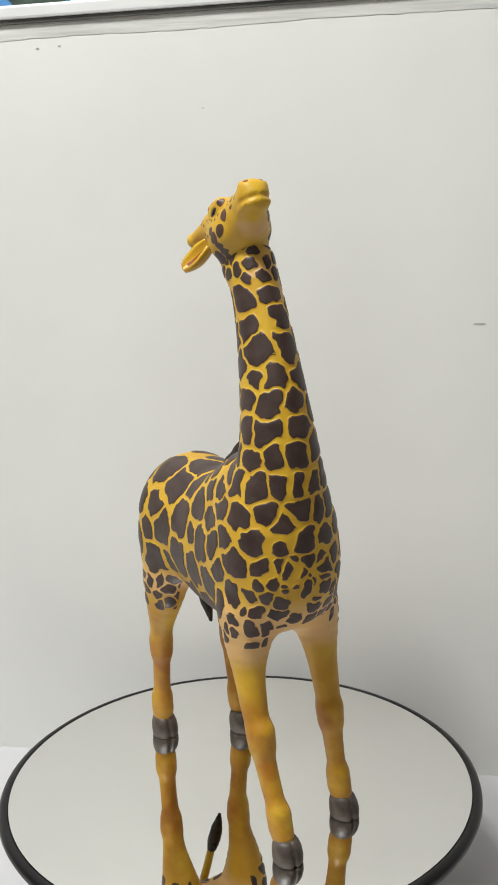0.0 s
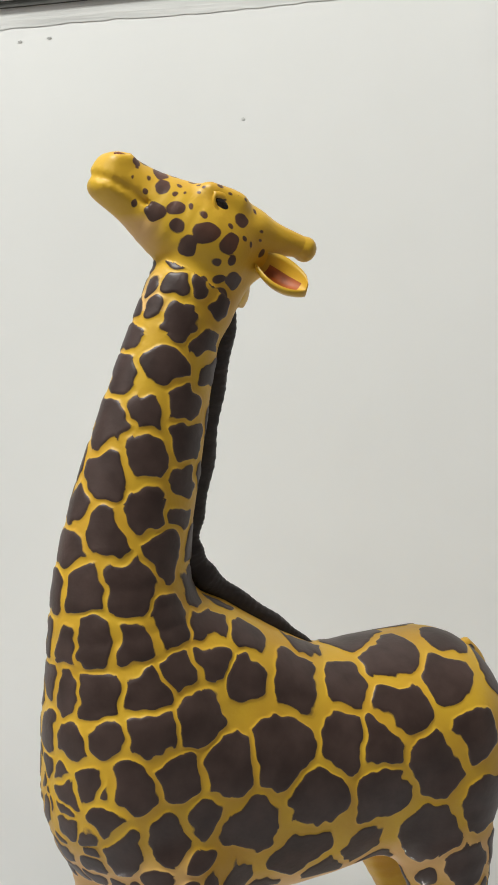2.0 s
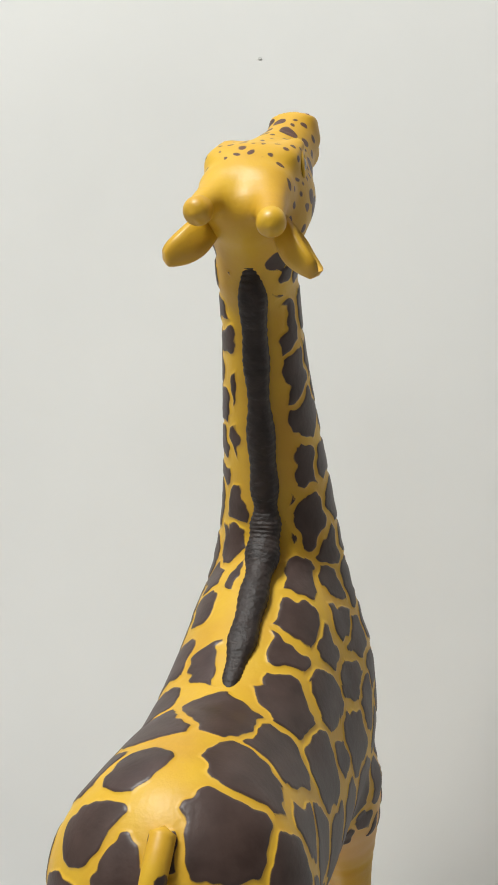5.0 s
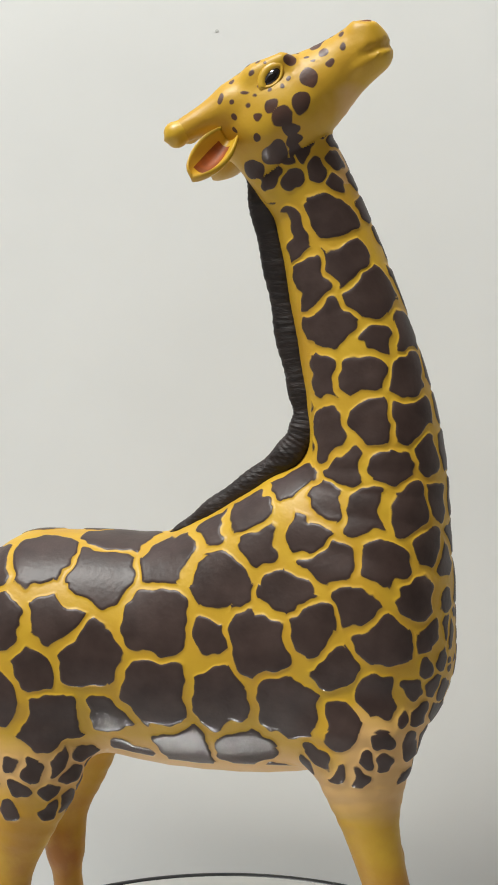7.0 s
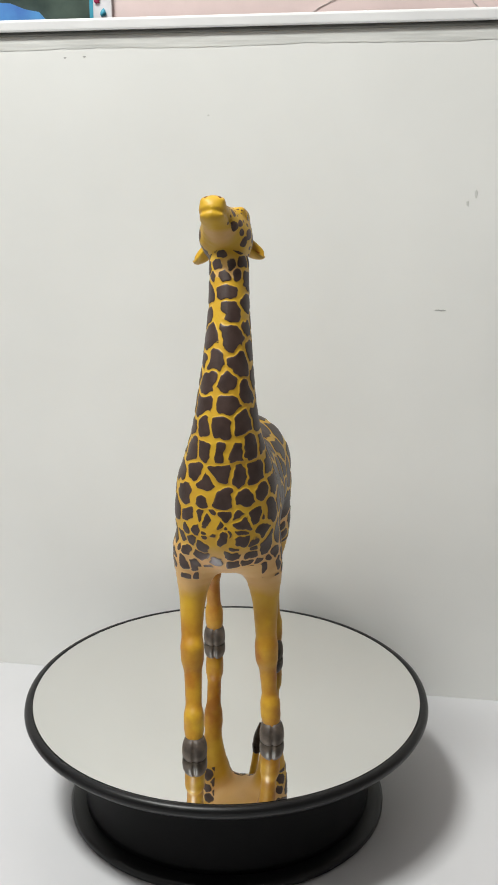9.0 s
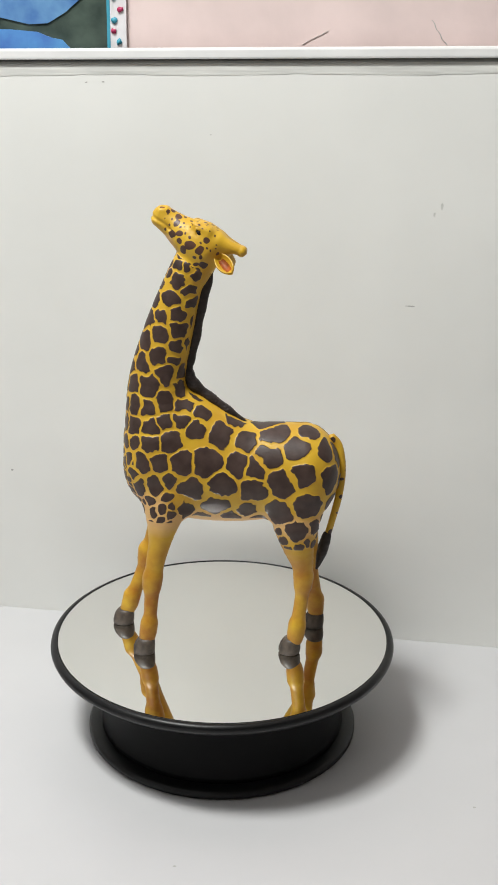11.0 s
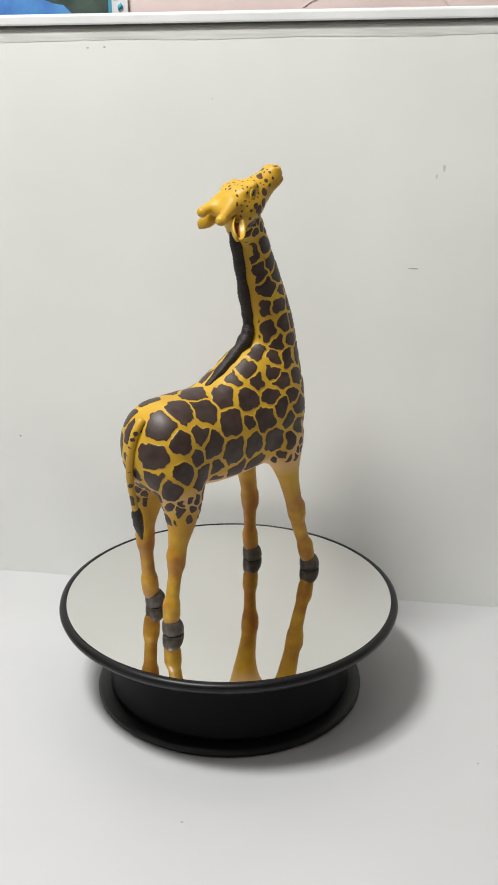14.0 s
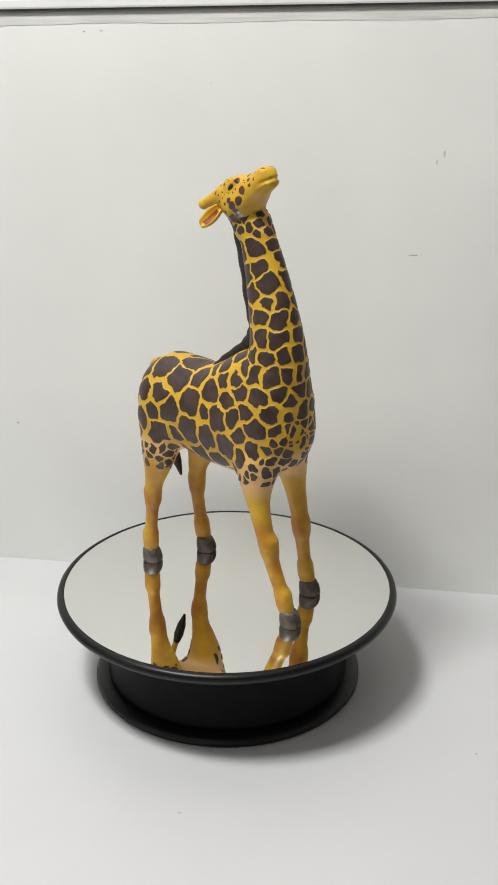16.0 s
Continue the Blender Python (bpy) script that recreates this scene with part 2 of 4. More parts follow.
def build_whiteboard():
    w = new("whiteboard")
    w.location = (0, BOARD_Y, TABLE_Z)
    tagged(w, "smudged white board in a pale frame standing on the table", "whiteboard")

    def sloped(bm):
        for v in bm.verts:
            if v.co.z > 0.3:
                v.co.z += 0.0225 * (v.co.x + 0.015)
        return bm

    part("board_sheet", sloped(box(-0.62, 0.62, 0, 0.012, 0.0001, 0.4695, 0)), M_BOARD, w, smooth=False)
    part("top_frame", sloped(box(-0.62, 0.62, -0.0035, 0.016, 0.4723, 0.4800, 0.0015)), M_ALU, w, "white plastic top frame", smooth=False)
    part("frame_lip", sloped(box(-0.62, 0.62, -0.0020, 0.012, 0.4697, 0.4723, 0)), M_GAP, w, "dark groove under the frame", smooth=False)
    bm = bmesh.new()
    rng = random.Random(4)
    prev = None
    for i in range(241):
        x = -0.60 + i * 0.005
        low = 0.4610 + 0.0005 * math.sin(i * 0.21) + 0.0003 * rng.uniform(-1, 1)
        col = [bm.verts.new((x, -0.00025, low)), bm.verts.new((x, -0.0004 - 0.00006 * math.sin(i * 0.13), low + 0.003)), bm.verts.new((x, -0.0004, 0.4695)), bm.verts.new((x, -0.0001, 0.4697)), bm.verts.new((x, -0.0001, low + 0.0001))]
        if prev:
            for k in range(5):
                bm.faces.new((prev[k], prev[(k + 1) % 5], col[(k + 1) % 5], col[k]))
        prev = col
    bmesh.ops.recalc_face_normals(bm, faces=bm.faces[:])
    part("film_strip", sloped(bm), M_FILM, w, "loose strip of clear film along the top edge", smooth=False)
    return w


build_whiteboard()


def speck(name, label, x, z, rx, rz, mat, on_table=None):
    """A small mark: an uneven thin blot on the board or on the table."""
    bm = bmesh.new()
    rng = random.Random(int(abs(x) * 10000) + int(abs(z) * 1000))
    n = 14
    top = [bm.verts.new((rx * math.cos(2 * math.pi * k / n) * rng.uniform(0.6, 1.2), rz * math.sin(2 * math.pi * k / n) * rng.uniform(0.6, 1.2), 0.00012)) for k in range(n)]
    low = [bm.verts.new((v.co.x * 1.1, v.co.y * 1.1, 0.0)) for v in top]
    bm.faces.new(top)
    for k in range(n):
        bm.faces.new((low[k], low[(k + 1) % n], top[(k + 1) % n], top[k]))
    ob = part(name, bm, mat, smooth=False)
    ob.matrix_world = pose(x, BOARD_Y - 0.0001, z, 90, 0, 0) if not on_table else pose(x, z, TABLE_Z + 0.0001)
    tagged(ob, label, "mark")
    return ob


Z0 = MIRROR_Z
for x, z, rx, rz, m in ((-0.2091, 0.0567, 0.0010, 0.0009, M_MARK), (-0.0366, 0.3414, 0.0007, 0.0006, M_SMUDGE), (0.1207, 0.2160, 0.0036, 0.0005, M_MARK),
                        (0.1350, 0.2873, 0.0009, 0.0018, M_SMUDGE), (0.1401, 0.2934, 0.0009, 0.0025, M_SMUDGE), (-0.1196, 0.3783, 0.0010, 0.0005, M_MARK), (-0.1328, 0.3775, 0.0010, 0.0005, M_MARK)):
    speck("board_smudge" if m is M_SMUDGE else "board_speck", "faint grey smudge on the whiteboard" if m is M_SMUDGE else "small dark speck on the whiteboard", x, Z0 + z, rx, rz, m)
speck("table_speck", "tiny dark crumb on the white table", -0.0014, -0.1682, 0.0011, 0.0008, M_MARK, on_table=True)
speck("table_speck", "tiny dark crumb on the white table", 0.1869, -0.0758, 0.0010, 0.0008, M_MARK, on_table=True)


def build_poster():
    p = new("poster")
    p.location = (0, ROOM[3], 0)
    tagged(p, "blue and dark landscape poster with a patterned border, on the wall", "poster")
    z0, z1 = Z0 + 0.32, Z0 + 0.72
    part("print", box(-0.75, -0.1231, -0.003, -0.001, z0, z1), M_P_DARK, p, smooth=False)
    shore = [(-0.75, z0), (-0.1510, z0), (-0.1530, Z0 + 0.401), (-0.1590, Z0 + 0.407), (-0.1680, Z0 + 0.4085), (-0.1790, Z0 + 0.4125), (-0.2000, Z0 + 0.4140), (-0.75, Z0 + 0.4160)]
    clouds = [(-0.75, Z0 + 0.4250), (-0.2100, Z0 + 0.4230), (-0.1850, Z0 + 0.4180), (-0.1700, Z0 + 0.4190), (-0.1560, Z0 + 0.4270), (-0.1400, Z0 + 0.4400), (-0.1300, z1), (-0.75, z1)]
    for name, edge, ink, label in (("lake", shore, M_P_BLUE, "blue painted water"), ("sky", clouds, M_P_SKY, "pale blue painted sky")):
        bm = bmesh.new()
        front = [bm.verts.new((x, -0.0042, z)) for x, z in edge]
        back = [bm.verts.new((x, -0.0031, z)) for x, z in edge]
        bm.faces.new(front)
        bm.faces.new(back[::-1])
        for k in range(len(edge)):
            q = (k + 1) % len(edge)
            bm.faces.new((front[k], back[k], back[q], front[q]))
        bmesh.ops.recalc_face_normals(bm, faces=bm.faces[:])
        part(name, bm, ink, p, label, smooth=False)
    part("border", box(-0.1206, -0.1079, -0.0035, -0.001, z0, z1), M_P_EDGE, p, "pale border with small flowers", smooth=False)
    part("border_line", box(-0.1231, -0.1206, -0.0038, -0.001, z0, z1), M_P_TEAL, p, smooth=False)
    rng = random.Random(9)
    for i in range(26):
        bm = bmesh.new()
        n = 9
        r = rng.uniform(0.0016, 0.0030)
        f = [bm.verts.new((r * math.cos(2 * math.pi * k / n) * rng.uniform(0.6, 1.3), -0.0046, r * math.sin(2 * math.pi * k / n) * rng.uniform(0.6, 1.3))) for k in range(n)]
        g = [bm.verts.new((v.co.x, -0.0034, v.co.z)) for v in f]
        bm.faces.new(f)
        for k in range(n):
            bm.faces.new((f[k], f[(k + 1) % n], g[(k + 1) % n], g[k]))
        bmesh.ops.recalc_face_normals(bm, faces=bm.faces[:])
        ob = part("flower", bm, M_P_TEAL if i % 2 else M_P_RED, p)
        ob.location = (rng.uniform(-0.1186, -0.1099), 0, z0 + 0.03 + i * 0.008)


build_poster()


def crack(name, x0, z0, x1, z1):
    pts = [(x0 + (x1 - x0) * k / 8 + random.uniform(-0.001, 0.001), ROOM[3] - 0.0002, z0 + (z1 - z0) * k / 8) for k in range(9)]
    bm = bmesh.new()
    v = [(bm.verts.new((x, y, z)), bm.verts.new((x + 0.0006, y, z)), bm.verts.new((x + 0.0003, y - 0.0005, z))) for x, y, z in pts]
    for a, c in zip(v, v[1:]):
        bm.faces.new((a[0], a[2], c[2], c[0]))
        bm.faces.new((a[2], a[1], c[1], c[2]))
    tagged(part(name, bm, M_MARK), "thin dark hairline crack on the pink wall", "crack")


crack("wall_crack", 0.0269, Z0 + 0.4065, 0.0470, Z0 + 0.4166)
crack("wall_crack", 0.1236, Z0 + 0.4254, 0.1353, Z0 + 0.4075)


# ---- the turntable ----
def build_turntable():
    t = new("turntable")
    t.location = (0, 0, TABLE_Z)
    tagged(t, "round black plastic turntable with a mirror top", "turntable")
    part("foot_ring", lathe([(0.0, 0.0), (0.0945, 0.0), (0.0982, 0.0006), (0.0996, 0.002), (0.0996, 0.0050), (0.0980, 0.0068), (0.091, 0.0074), (0.0, 0.0074)]), M_RIM, t, "black flared foot ring")
    part("drum", lathe([(0.0, 0.0075), (0.0900, 0.0075), (0.0890, 0.011), (0.0875, 0.022), (0.0875, 0.0495), (0.0890, 0.0575), (0.0, 0.0575)]), M_PLASTIC, t, "matt black drum")
    plate = part("plate", lathe([(0.0, 0.058), (0.092, 0.058), (0.101, 0.059), (0.113, 0.0625), (0.1210, 0.0665), (0.1244, 0.0695), (0.1254, 0.0719), (0.1249, 0.0741), (0.1232, 0.0754), (0.1216, 0.0757), (0.1206, 0.0754), (0.1203, 0.0745), (0.0, 0.0745)], 160), M_RIM, t, "black dished plate with a rounded rim")
    mirror = part("mirror", lathe([(0.0, 0.07455), (0.1200, 0.07455), (0.1200, 0.0755), (0.0, 0.0755)], 160), M_MIRROR, plate, "clear round mirror", smooth=False)
    for p in mirror.data.polygons:
        p.use_smooth = False
    return t, plate


TURNTABLE, PLATE = build_turntable()


# ---- the giraffe ----
# Poses in the figurine's own space: x forward, y to its left, z up from the mirror.
VOX = 0.0009
LO = np.array([-0.092, -0.040, 0.004])
HI = np.array([0.086, 0.054, 0.325])


def chain_field(field, nodes, blend, axial=None, steps=3):
    """Smoothly joins a chain of elliptic sections to the field. nodes: x, y, z, half-width, half-depth."""
    n = np.array(nodes, np.float32)
    if len(n) > 2:
        n = spline(n, steps).astype(np.float32)
    r = n[:, 3:].max() + 0.012 + blend
    lo = np.maximum(np.floor((n[:, :3].min(0) - r - LO) / VOX).astype(int), 0)
    hi = np.minimum(np.ceil((n[:, :3].max(0) + r - LO) / VOX).astype(int) + 1, field.shape)
    sl = tuple(slice(p, q) for p, q in zip(lo, hi))
    ax = [(LO[k] + VOX * np.arange(lo[k], hi[k])).astype(np.float32) for k in range(3)]
    x, y, z = np.meshgrid(*ax, indexing="ij", sparse=True)
    dist = np.full(field[sl].shape, 0.05, np.float32)
    for a, c in zip(n, n[1:]):
        d = c[:3] - a[:3]
        ln = float(np.linalg.norm(d))
        d = d / ln
        s = np.array([0, 1, 0], np.float32)
        s = s - d * (s @ d)
        s = s / np.linalg.norm(s)
        u = np.cross(d, s)
        px, py, pz = x - a[0], y - a[1], z - a[2]
        w = px * d[0] + py * d[1] + pz * d[2]
        t = np.clip(w / ln, 0, 1)
        over = w - t * ln
        hw = a[3] + (c[3] - a[3]) * t
        hd = a[4] + (c[4] - a[4]) * t
        small = np.minimum(hw, hd)
        cap = small if axial is None else axial
        q = np.sqrt(((px * s[0] + py * s[1] + pz * s[2]) / hw) ** 2 + ((px * u[0] + py * u[1] + pz * u[2]) / hd) ** 2 + (over / cap) ** 2)
        np.minimum(dist, (q - 1) * small, out=dist)
    old = field[sl]
    hmix = np.clip(0.5 + 0.5 * (old - dist) / blend, 0, 1)
    field[sl] = old + (dist - old) * hmix - blend * hmix * (1 - hmix)


def groove(field, pts, rad, soft):
    """Cuts a soft groove along a polyline."""
    for a, c in zip(pts, pts[1:]):
        a, c = np.array(a, np.float32), np.array(c, np.float32)
        lo = np.maximum(np.floor((np.minimum(a, c) - 0.006 - LO) / VOX).astype(int), 0)
        hi = np.minimum(np.ceil((np.maximum(a, c) + 0.006 - LO) / VOX).astype(int) + 1, field.shape)
        sl = tuple(slice(p, q) for p, q in zip(lo, hi))
        ax = [(LO[k] + VOX * np.arange(lo[k], hi[k])).astype(np.float32) for k in range(3)]
        x, y, z = np.meshgrid(*ax, indexing="ij", sparse=True)
        d = c - a
        l2 = float(d @ d)
        t = np.clip(((x - a[0]) * d[0] + (y - a[1]) * d[1] + (z - a[2]) * d[2]) / l2, 0, 1)
        dist = rad - np.sqrt((x - a[0] - t * d[0]) ** 2 + (y - a[1] - t * d[1]) ** 2 + (z - a[2] - t * d[2]) ** 2)
        old = field[sl]
        hmix = np.clip(0.5 - 0.5 * (old - dist) / soft, 0, 1)
        field[sl] = old + (dist - old) * hmix + soft * hmix * (1 - hmix)


def surface_net(field):
    """Vertices and quads of the zero surface of a field on the grid."""
    ins = field < 0
    nx, ny, nz = field.shape
    corner = [(i, j, k) for i in (0, 1) for j in (0, 1) for k in (0, 1)]
    cut = lambda i, j, k, arr: arr[i:nx - 1 + i, j:ny - 1 + j, k:nz - 1 + k]
    total = sum(cut(*c, ins).astype(np.int8) for c in corner)
    cells = np.argwhere((total > 0) & (total < 8))
    index = np.full((nx - 1, ny - 1, nz - 1), -1, np.int32)
    index[tuple(cells.T)] = np.arange(len(cells))
    acc = np.zeros((len(cells), 3))
    cnt = np.zeros(len(cells))
    for c in corner:
        for axis in range(3):
            if c[axis]:
                continue
            e = list(c)
            e[axis] = 1
            f0 = field[tuple((cells + c).T)]
            f1 = field[tuple((cells + e).T)]
            m = (f0 < 0) != (f1 < 0)
            t = f0[m] / (f0[m] - f1[m])
            p = np.tile(np.array(c, float), (m.sum(), 1))
            p[:, axis] += t
            acc[m] += p
            cnt[m] += 1
    verts = LO + VOX * (cells + acc / cnt[:, None])
    quads = []
    for axis in range(3):
        b, c = (axis + 1) % 3, (axis + 2) % 3
        sl0, sl1 = [slice(None)] * 3, [slice(None)] * 3
        sl0[axis], sl1[axis] = slice(0, -1), slice(1, None)
        flip = ins[tuple(sl0)] != ins[tuple(sl1)]
        e = np.argwhere(flip)
        e = e[(e[:, b] > 0) & (e[:, c] > 0) & (e[:, b] < field.shape[b] - 1) & (e[:, c] < field.shape[c] - 1)]
        q = []
        for db, dc in ((1, 1), (0, 1), (0, 0), (1, 0)):
            o = e.copy()
            o[:, b] -= db
            o[:, c] -= dc
            q.append(index[tuple(o.T)])
        q = np.stack(q, 1)
        out = ins[tuple(e.T)]
        q[~out] = q[~out][:, ::-1]
        quads.append(q)
    return verts, np.concatenate(quads)


def giraffe_field():
    shape = np.ceil((HI - LO) / VOX).astype(int) + 1
    f = np.full(shape, 0.05, np.float32)
    # trunk
    chain_field(f, [(-0.0560, 0.0070, 0.1325, 0.0305, 0.0325), (-0.0340, 0.0070, 0.1315, 0.0290, 0.0338), (-0.0120, 0.0060, 0.1292, 0.0285, 0.0349), (0.0100, 0.0050, 0.1315, 0.0285, 0.0377), (0.0300, 0.0040, 0.1360, 0.0295, 0.0385), (0.0440, 0.0035, 0.1385, 0.0285, 0.0340)], 0.004, 0.0250)
    # withers and neck
    chain_field(f, [(0.0223, 0.0040, 0.1690, 0.0190, 0.0170), (-0.0080, 0.0050, 0.1510, 0.0180, 0.0140)], 0.010)
    chain_field(f, [(0.0430, 0.0035, 0.1600, 0.0250, 0.0245), (0.0453, 0.0037, 0.1820, 0.0192, 0.0208), (0.0438, 0.0037, 0.2022, 0.0158, 0.0185), (0.0366, 0.0044, 0.2304, 0.0126, 0.0162), (0.0301, 0.0045, 0.2524, 0.0108, 0.0138), (0.0231, 0.0042, 0.2729, 0.0105, 0.0116)], 0.010)
    # head
    chain_field(f, [(0.0118, 0.0030, 0.2839, 0.0128, 0.0128), (0.0180, 0.0020, 0.2888, 0.0138, 0.0136), (0.0258, 0.0005, 0.2933, 0.0114, 0.0116), (0.0333, -0.0015, 0.2987, 0.0082, 0.0090), (0.0403, -0.0030, 0.3036, 0.0074, 0.0078)], 0.0035, 0.0078)
    chain_field(f, [(0.0099, 0.0028, 0.2896, 0.0112, 0.0088), (0.0022, 0.0027, 0.2848, 0.0090, 0.0074)], 0.005)
    chain_field(f, [(0.0085, 0.0030, 0.2815, 0.0090, 0.0080), (0.0163, 0.0034, 0.2684, 0.0078, 0.0064)], 0.006)
    chain_field(f, [(0.0054, 0.0028, 0.2916, 0.0085, 0.0054), (0.0118, 0.0024, 0.2955, 0.0085, 0.0052)], 0.004)
    for s in (-1, 1):   # brows, horn roots, nostril pads, cheeks
        chain_field(f, [(0.0103, 0.0025 + s * 0.0088, 0.2976, 0.0024, 0.0018), (0.0183, 0.0012 + s * 0.0092, 0.3012, 0.0022, 0.0017)], 0.0045)
        chain_field(f, [(0.0029, 0.0025 + s * 0.0064, 0.2895, 0.0048, 0.0046), (-0.0105, 0.0021 + s * 0.0089, 0.2834 + s * 0.0016, 0.0033, 0.0033)], 0.0045)
        chain_field(f, [(0.0388, -0.0029 + s * 0.0034, 0.3090, 0.0022, 0.0018), (0.0418, -0.0030 + s * 0.0036, 0.3090, 0.0022, 0.0018)], 0.003)
        chain_field(f, [(0.0144, 0.0022 + s * 0.0085, 0.2823, 0.0042, 0.0050), (0.0221, 0.0010 + s * 0.0080, 0.2872, 0.0036, 0.0044)], 0.005)
    chain_field(f, [(0.0393, -0.0030, 0.2994, 0.0070, 0.0042), (0.0443, -0.0030, 0.3024, 0.0066, 0.0040)], 0.0012)
    # legs
    chain_field(f, [(0.042, -0.0130, 0.1150, 0.0140, 0.0180), (0.0435, -0.0148, 0.1010, 0.0108, 0.0125), (0.0462, -0.0160, 0.0860, 0.0076, 0.0081), (0.0512, -0.0163, 0.0680, 0.0062, 0.0065), (0.0555, -0.0158, 0.0540, 0.0054, 0.0057), (0.0595, -0.0152, 0.0410, 0.0050, 0.0055), (0.0680, -0.0143, 0.0200, 0.0045, 0.0050), (0.0712, -0.0140, 0.0110, 0.0050, 0.0055)], 0.006)
    chain_field(f, [(0.038, 0.0200, 0.1150, 0.0140, 0.0180), (0.0405, 0.0238, 0.1010, 0.0108, 0.0122), (0.0432, 0.0253, 0.0840, 0.0076, 0.0079), (0.0468, 0.0258, 0.0670, 0.0062, 0.0065), (0.0490, 0.0268, 0.0480, 0.0052, 0.0054), (0.0507, 0.0283, 0.0270, 0.0045, 0.0047), (0.0530, 0.0295, 0.0110, 0.0050, 0.0055)], 0.006)
    chain_field(f, [(-0.0545, -0.0085, 0.1180, 0.0150, 0.0205), (-0.0552, -0.0120, 0.0980, 0.0115, 0.0158), (-0.0578, -0.0136, 0.0820, 0.0086, 0.0108), (-0.0612, -0.0138, 0.0690, 0.0062, 0.0077), (-0.0640, -0.0135, 0.0500, 0.0050, 0.0050), (-0.0672, -0.0130, 0.0290, 0.0047, 0.0048), (-0.0688, -0.0126, 0.0110, 0.0052, 0.0055)], 0.007)
    chain_field(f, [(-0.050, 0.0225, 0.1180, 0.0150, 0.0205), (-0.0510, 0.0262, 0.0980, 0.0115, 0.0156), (-0.0530, 0.0270, 0.0820, 0.0088, 0.0108), (-0.0560, 0.0265, 0.0690, 0.0064, 0.0077), (-0.0566, 0.0262, 0.0500, 0.0052, 0.0051), (-0.0545, 0.0270, 0.0290, 0.0048, 0.0049), (-0.0522, 0.0280, 0.0110, 0.0052, 0.0055)], 0.007)
    # knees and fetlocks
    for kx, ky, kz, kr in ((0.0560, -0.0158, 0.0560, 0.0061), (0.0488, 0.0262, 0.0540, 0.0060), (-0.0640, -0.0136, 0.0560, 0.0057), (-0.0574, 0.0264, 0.0560, 0.0057),
                           (0.0682, -0.0143, 0.0190, 0.0052), (0.0512, 0.0287, 0.0190, 0.0051), (-0.0686, -0.0128, 0.0190, 0.0052), (-0.0534, 0.0274, 0.0190, 0.0052)):
        chain_field(f, [(kx, ky, kz + 0.003, kr, kr * 1.08), (kx + 0.0006, ky, kz - 0.003, kr * 0.95, kr)], 0.004)
    # nostril pits
    for s in (-1, 1):
        groove(f, [(0.0392, -0.0029 + s * 0.0036, 0.3109), (0.0418, -0.0030 + s * 0.0038, 0.3111)], 0.0010, 0.0008)
    # mouth line
    groove(f, [(0.0353, 0.0058, 0.2973), (0.0403, 0.0050, 0.3012), (0.0458, 0.0030, 0.3040), (0.0488, -0.0030, 0.3056), (0.0458, -0.0090, 0.3040), (0.0403, -0.0110, 0.3012), (0.0353, -0.0104, 0.2973)], 0.0011, 0.0006)
    return f


# Where the patches sit on the hide, and how large they are in mm.
# Trunk: mm along the back, degrees round it from the top (left positive).
PATCHES_FLANK_RIGHT = [(-29, -3, 11.0), (-16, -106, 10.2), (-14, -63, 9.3), (-13, -24, 9.1), (-8, -141, 8.1), (-2, -15, 6.7), (1, -69, 5.0), (3, -106, 9.1), (3, -42, 9.0), (9, -17, 7.0), (10, -135, 8.4), (14, -31, 5.6), (15, -71, 8.8), (22, -48, 6.6), (23, -108, 9.5)]
PATCHES_CHEST_RIGHT = [(28, -138, 2.6), (30, -66, 5.5), (31, -127, 2.9), (33, -40, 5.5), (36, -81, 5.5), (37, -131, 3.6), (38, -111, 5.6), (42, -55, 5.3), (43, -131, 2.6), (45, -125, 2.3), (48, -99, 5.5), (48, -38, 6.2), (49, -117, 2.8), (50, -126, 2.1), (50, -69, 8.2)]
PATCHES_RUMP_RIGHT = [(-77, -142, 7.6), (-77, -78, 9.4), (-75, -6, 3.1), (-70, -159, 6.2), (-70, -134, 8.3), (-70, -31, 10.3), (-68, -154, 2.4), (-65, -145, 2.9), (-63, -139, 2.9), (-62, -111, 8.4), (-61, -65, 7.8), (-59, -137, 3.8), (-58, -148, 2.1), (-56, -142, 3.4), (-52, -27, 10.2), (-51, -138, 4.4), (-50, -94, 5.6), (-46, -123, 9.1), (-46, -63, 8.0), (-35, -86, 8.8), (-34, -34, 9.6), (-30, -123, 6.2)]
PATCHES_FLANK_LEFT = [(-22, 67, 7.5), (-21, 99, 8.3), (-17, 131, 6.0), (-15, 35, 6.8), (-11, 64, 7.5), (-9, 6, 7.0), (0, 95, 7.8), (2, 32, 7.9), (4, 125, 7.9), (10, 63, 8.9), (14, 18, 5.8), (18, 31, 5.2), (21, 103, 8.8)]
PATCHES_CHEST_LEFT = [(28, 66, 7.9), (34, 43, 6.2), (35, 90, 3.5), (38, 112, 4.4), (42, 64, 5.3), (44, 101, 6.1), (47, 31, 5.0), (48, 45, 5.1)]
PATCHES_RUMP_LEFT = [(-80, 122, 4.7), (-77, 32, 7.9), (-74, 86, 9.1), (-74, 134, 6.2), (-71, 42, 8.0), (-64, 139, 5.7), (-63, 150, 2.8), (-63, 158, 3.6), (-59, 19, 6.7), (-57, 117, 8.6), (-54, 77, 6.7), (-51, 137, 8.2), (-50, 44, 7.6), (-39, 88, 8.6), (-39, 125, 9.4), (-36, 24, 10.0), (-31, 55, 8.8)]
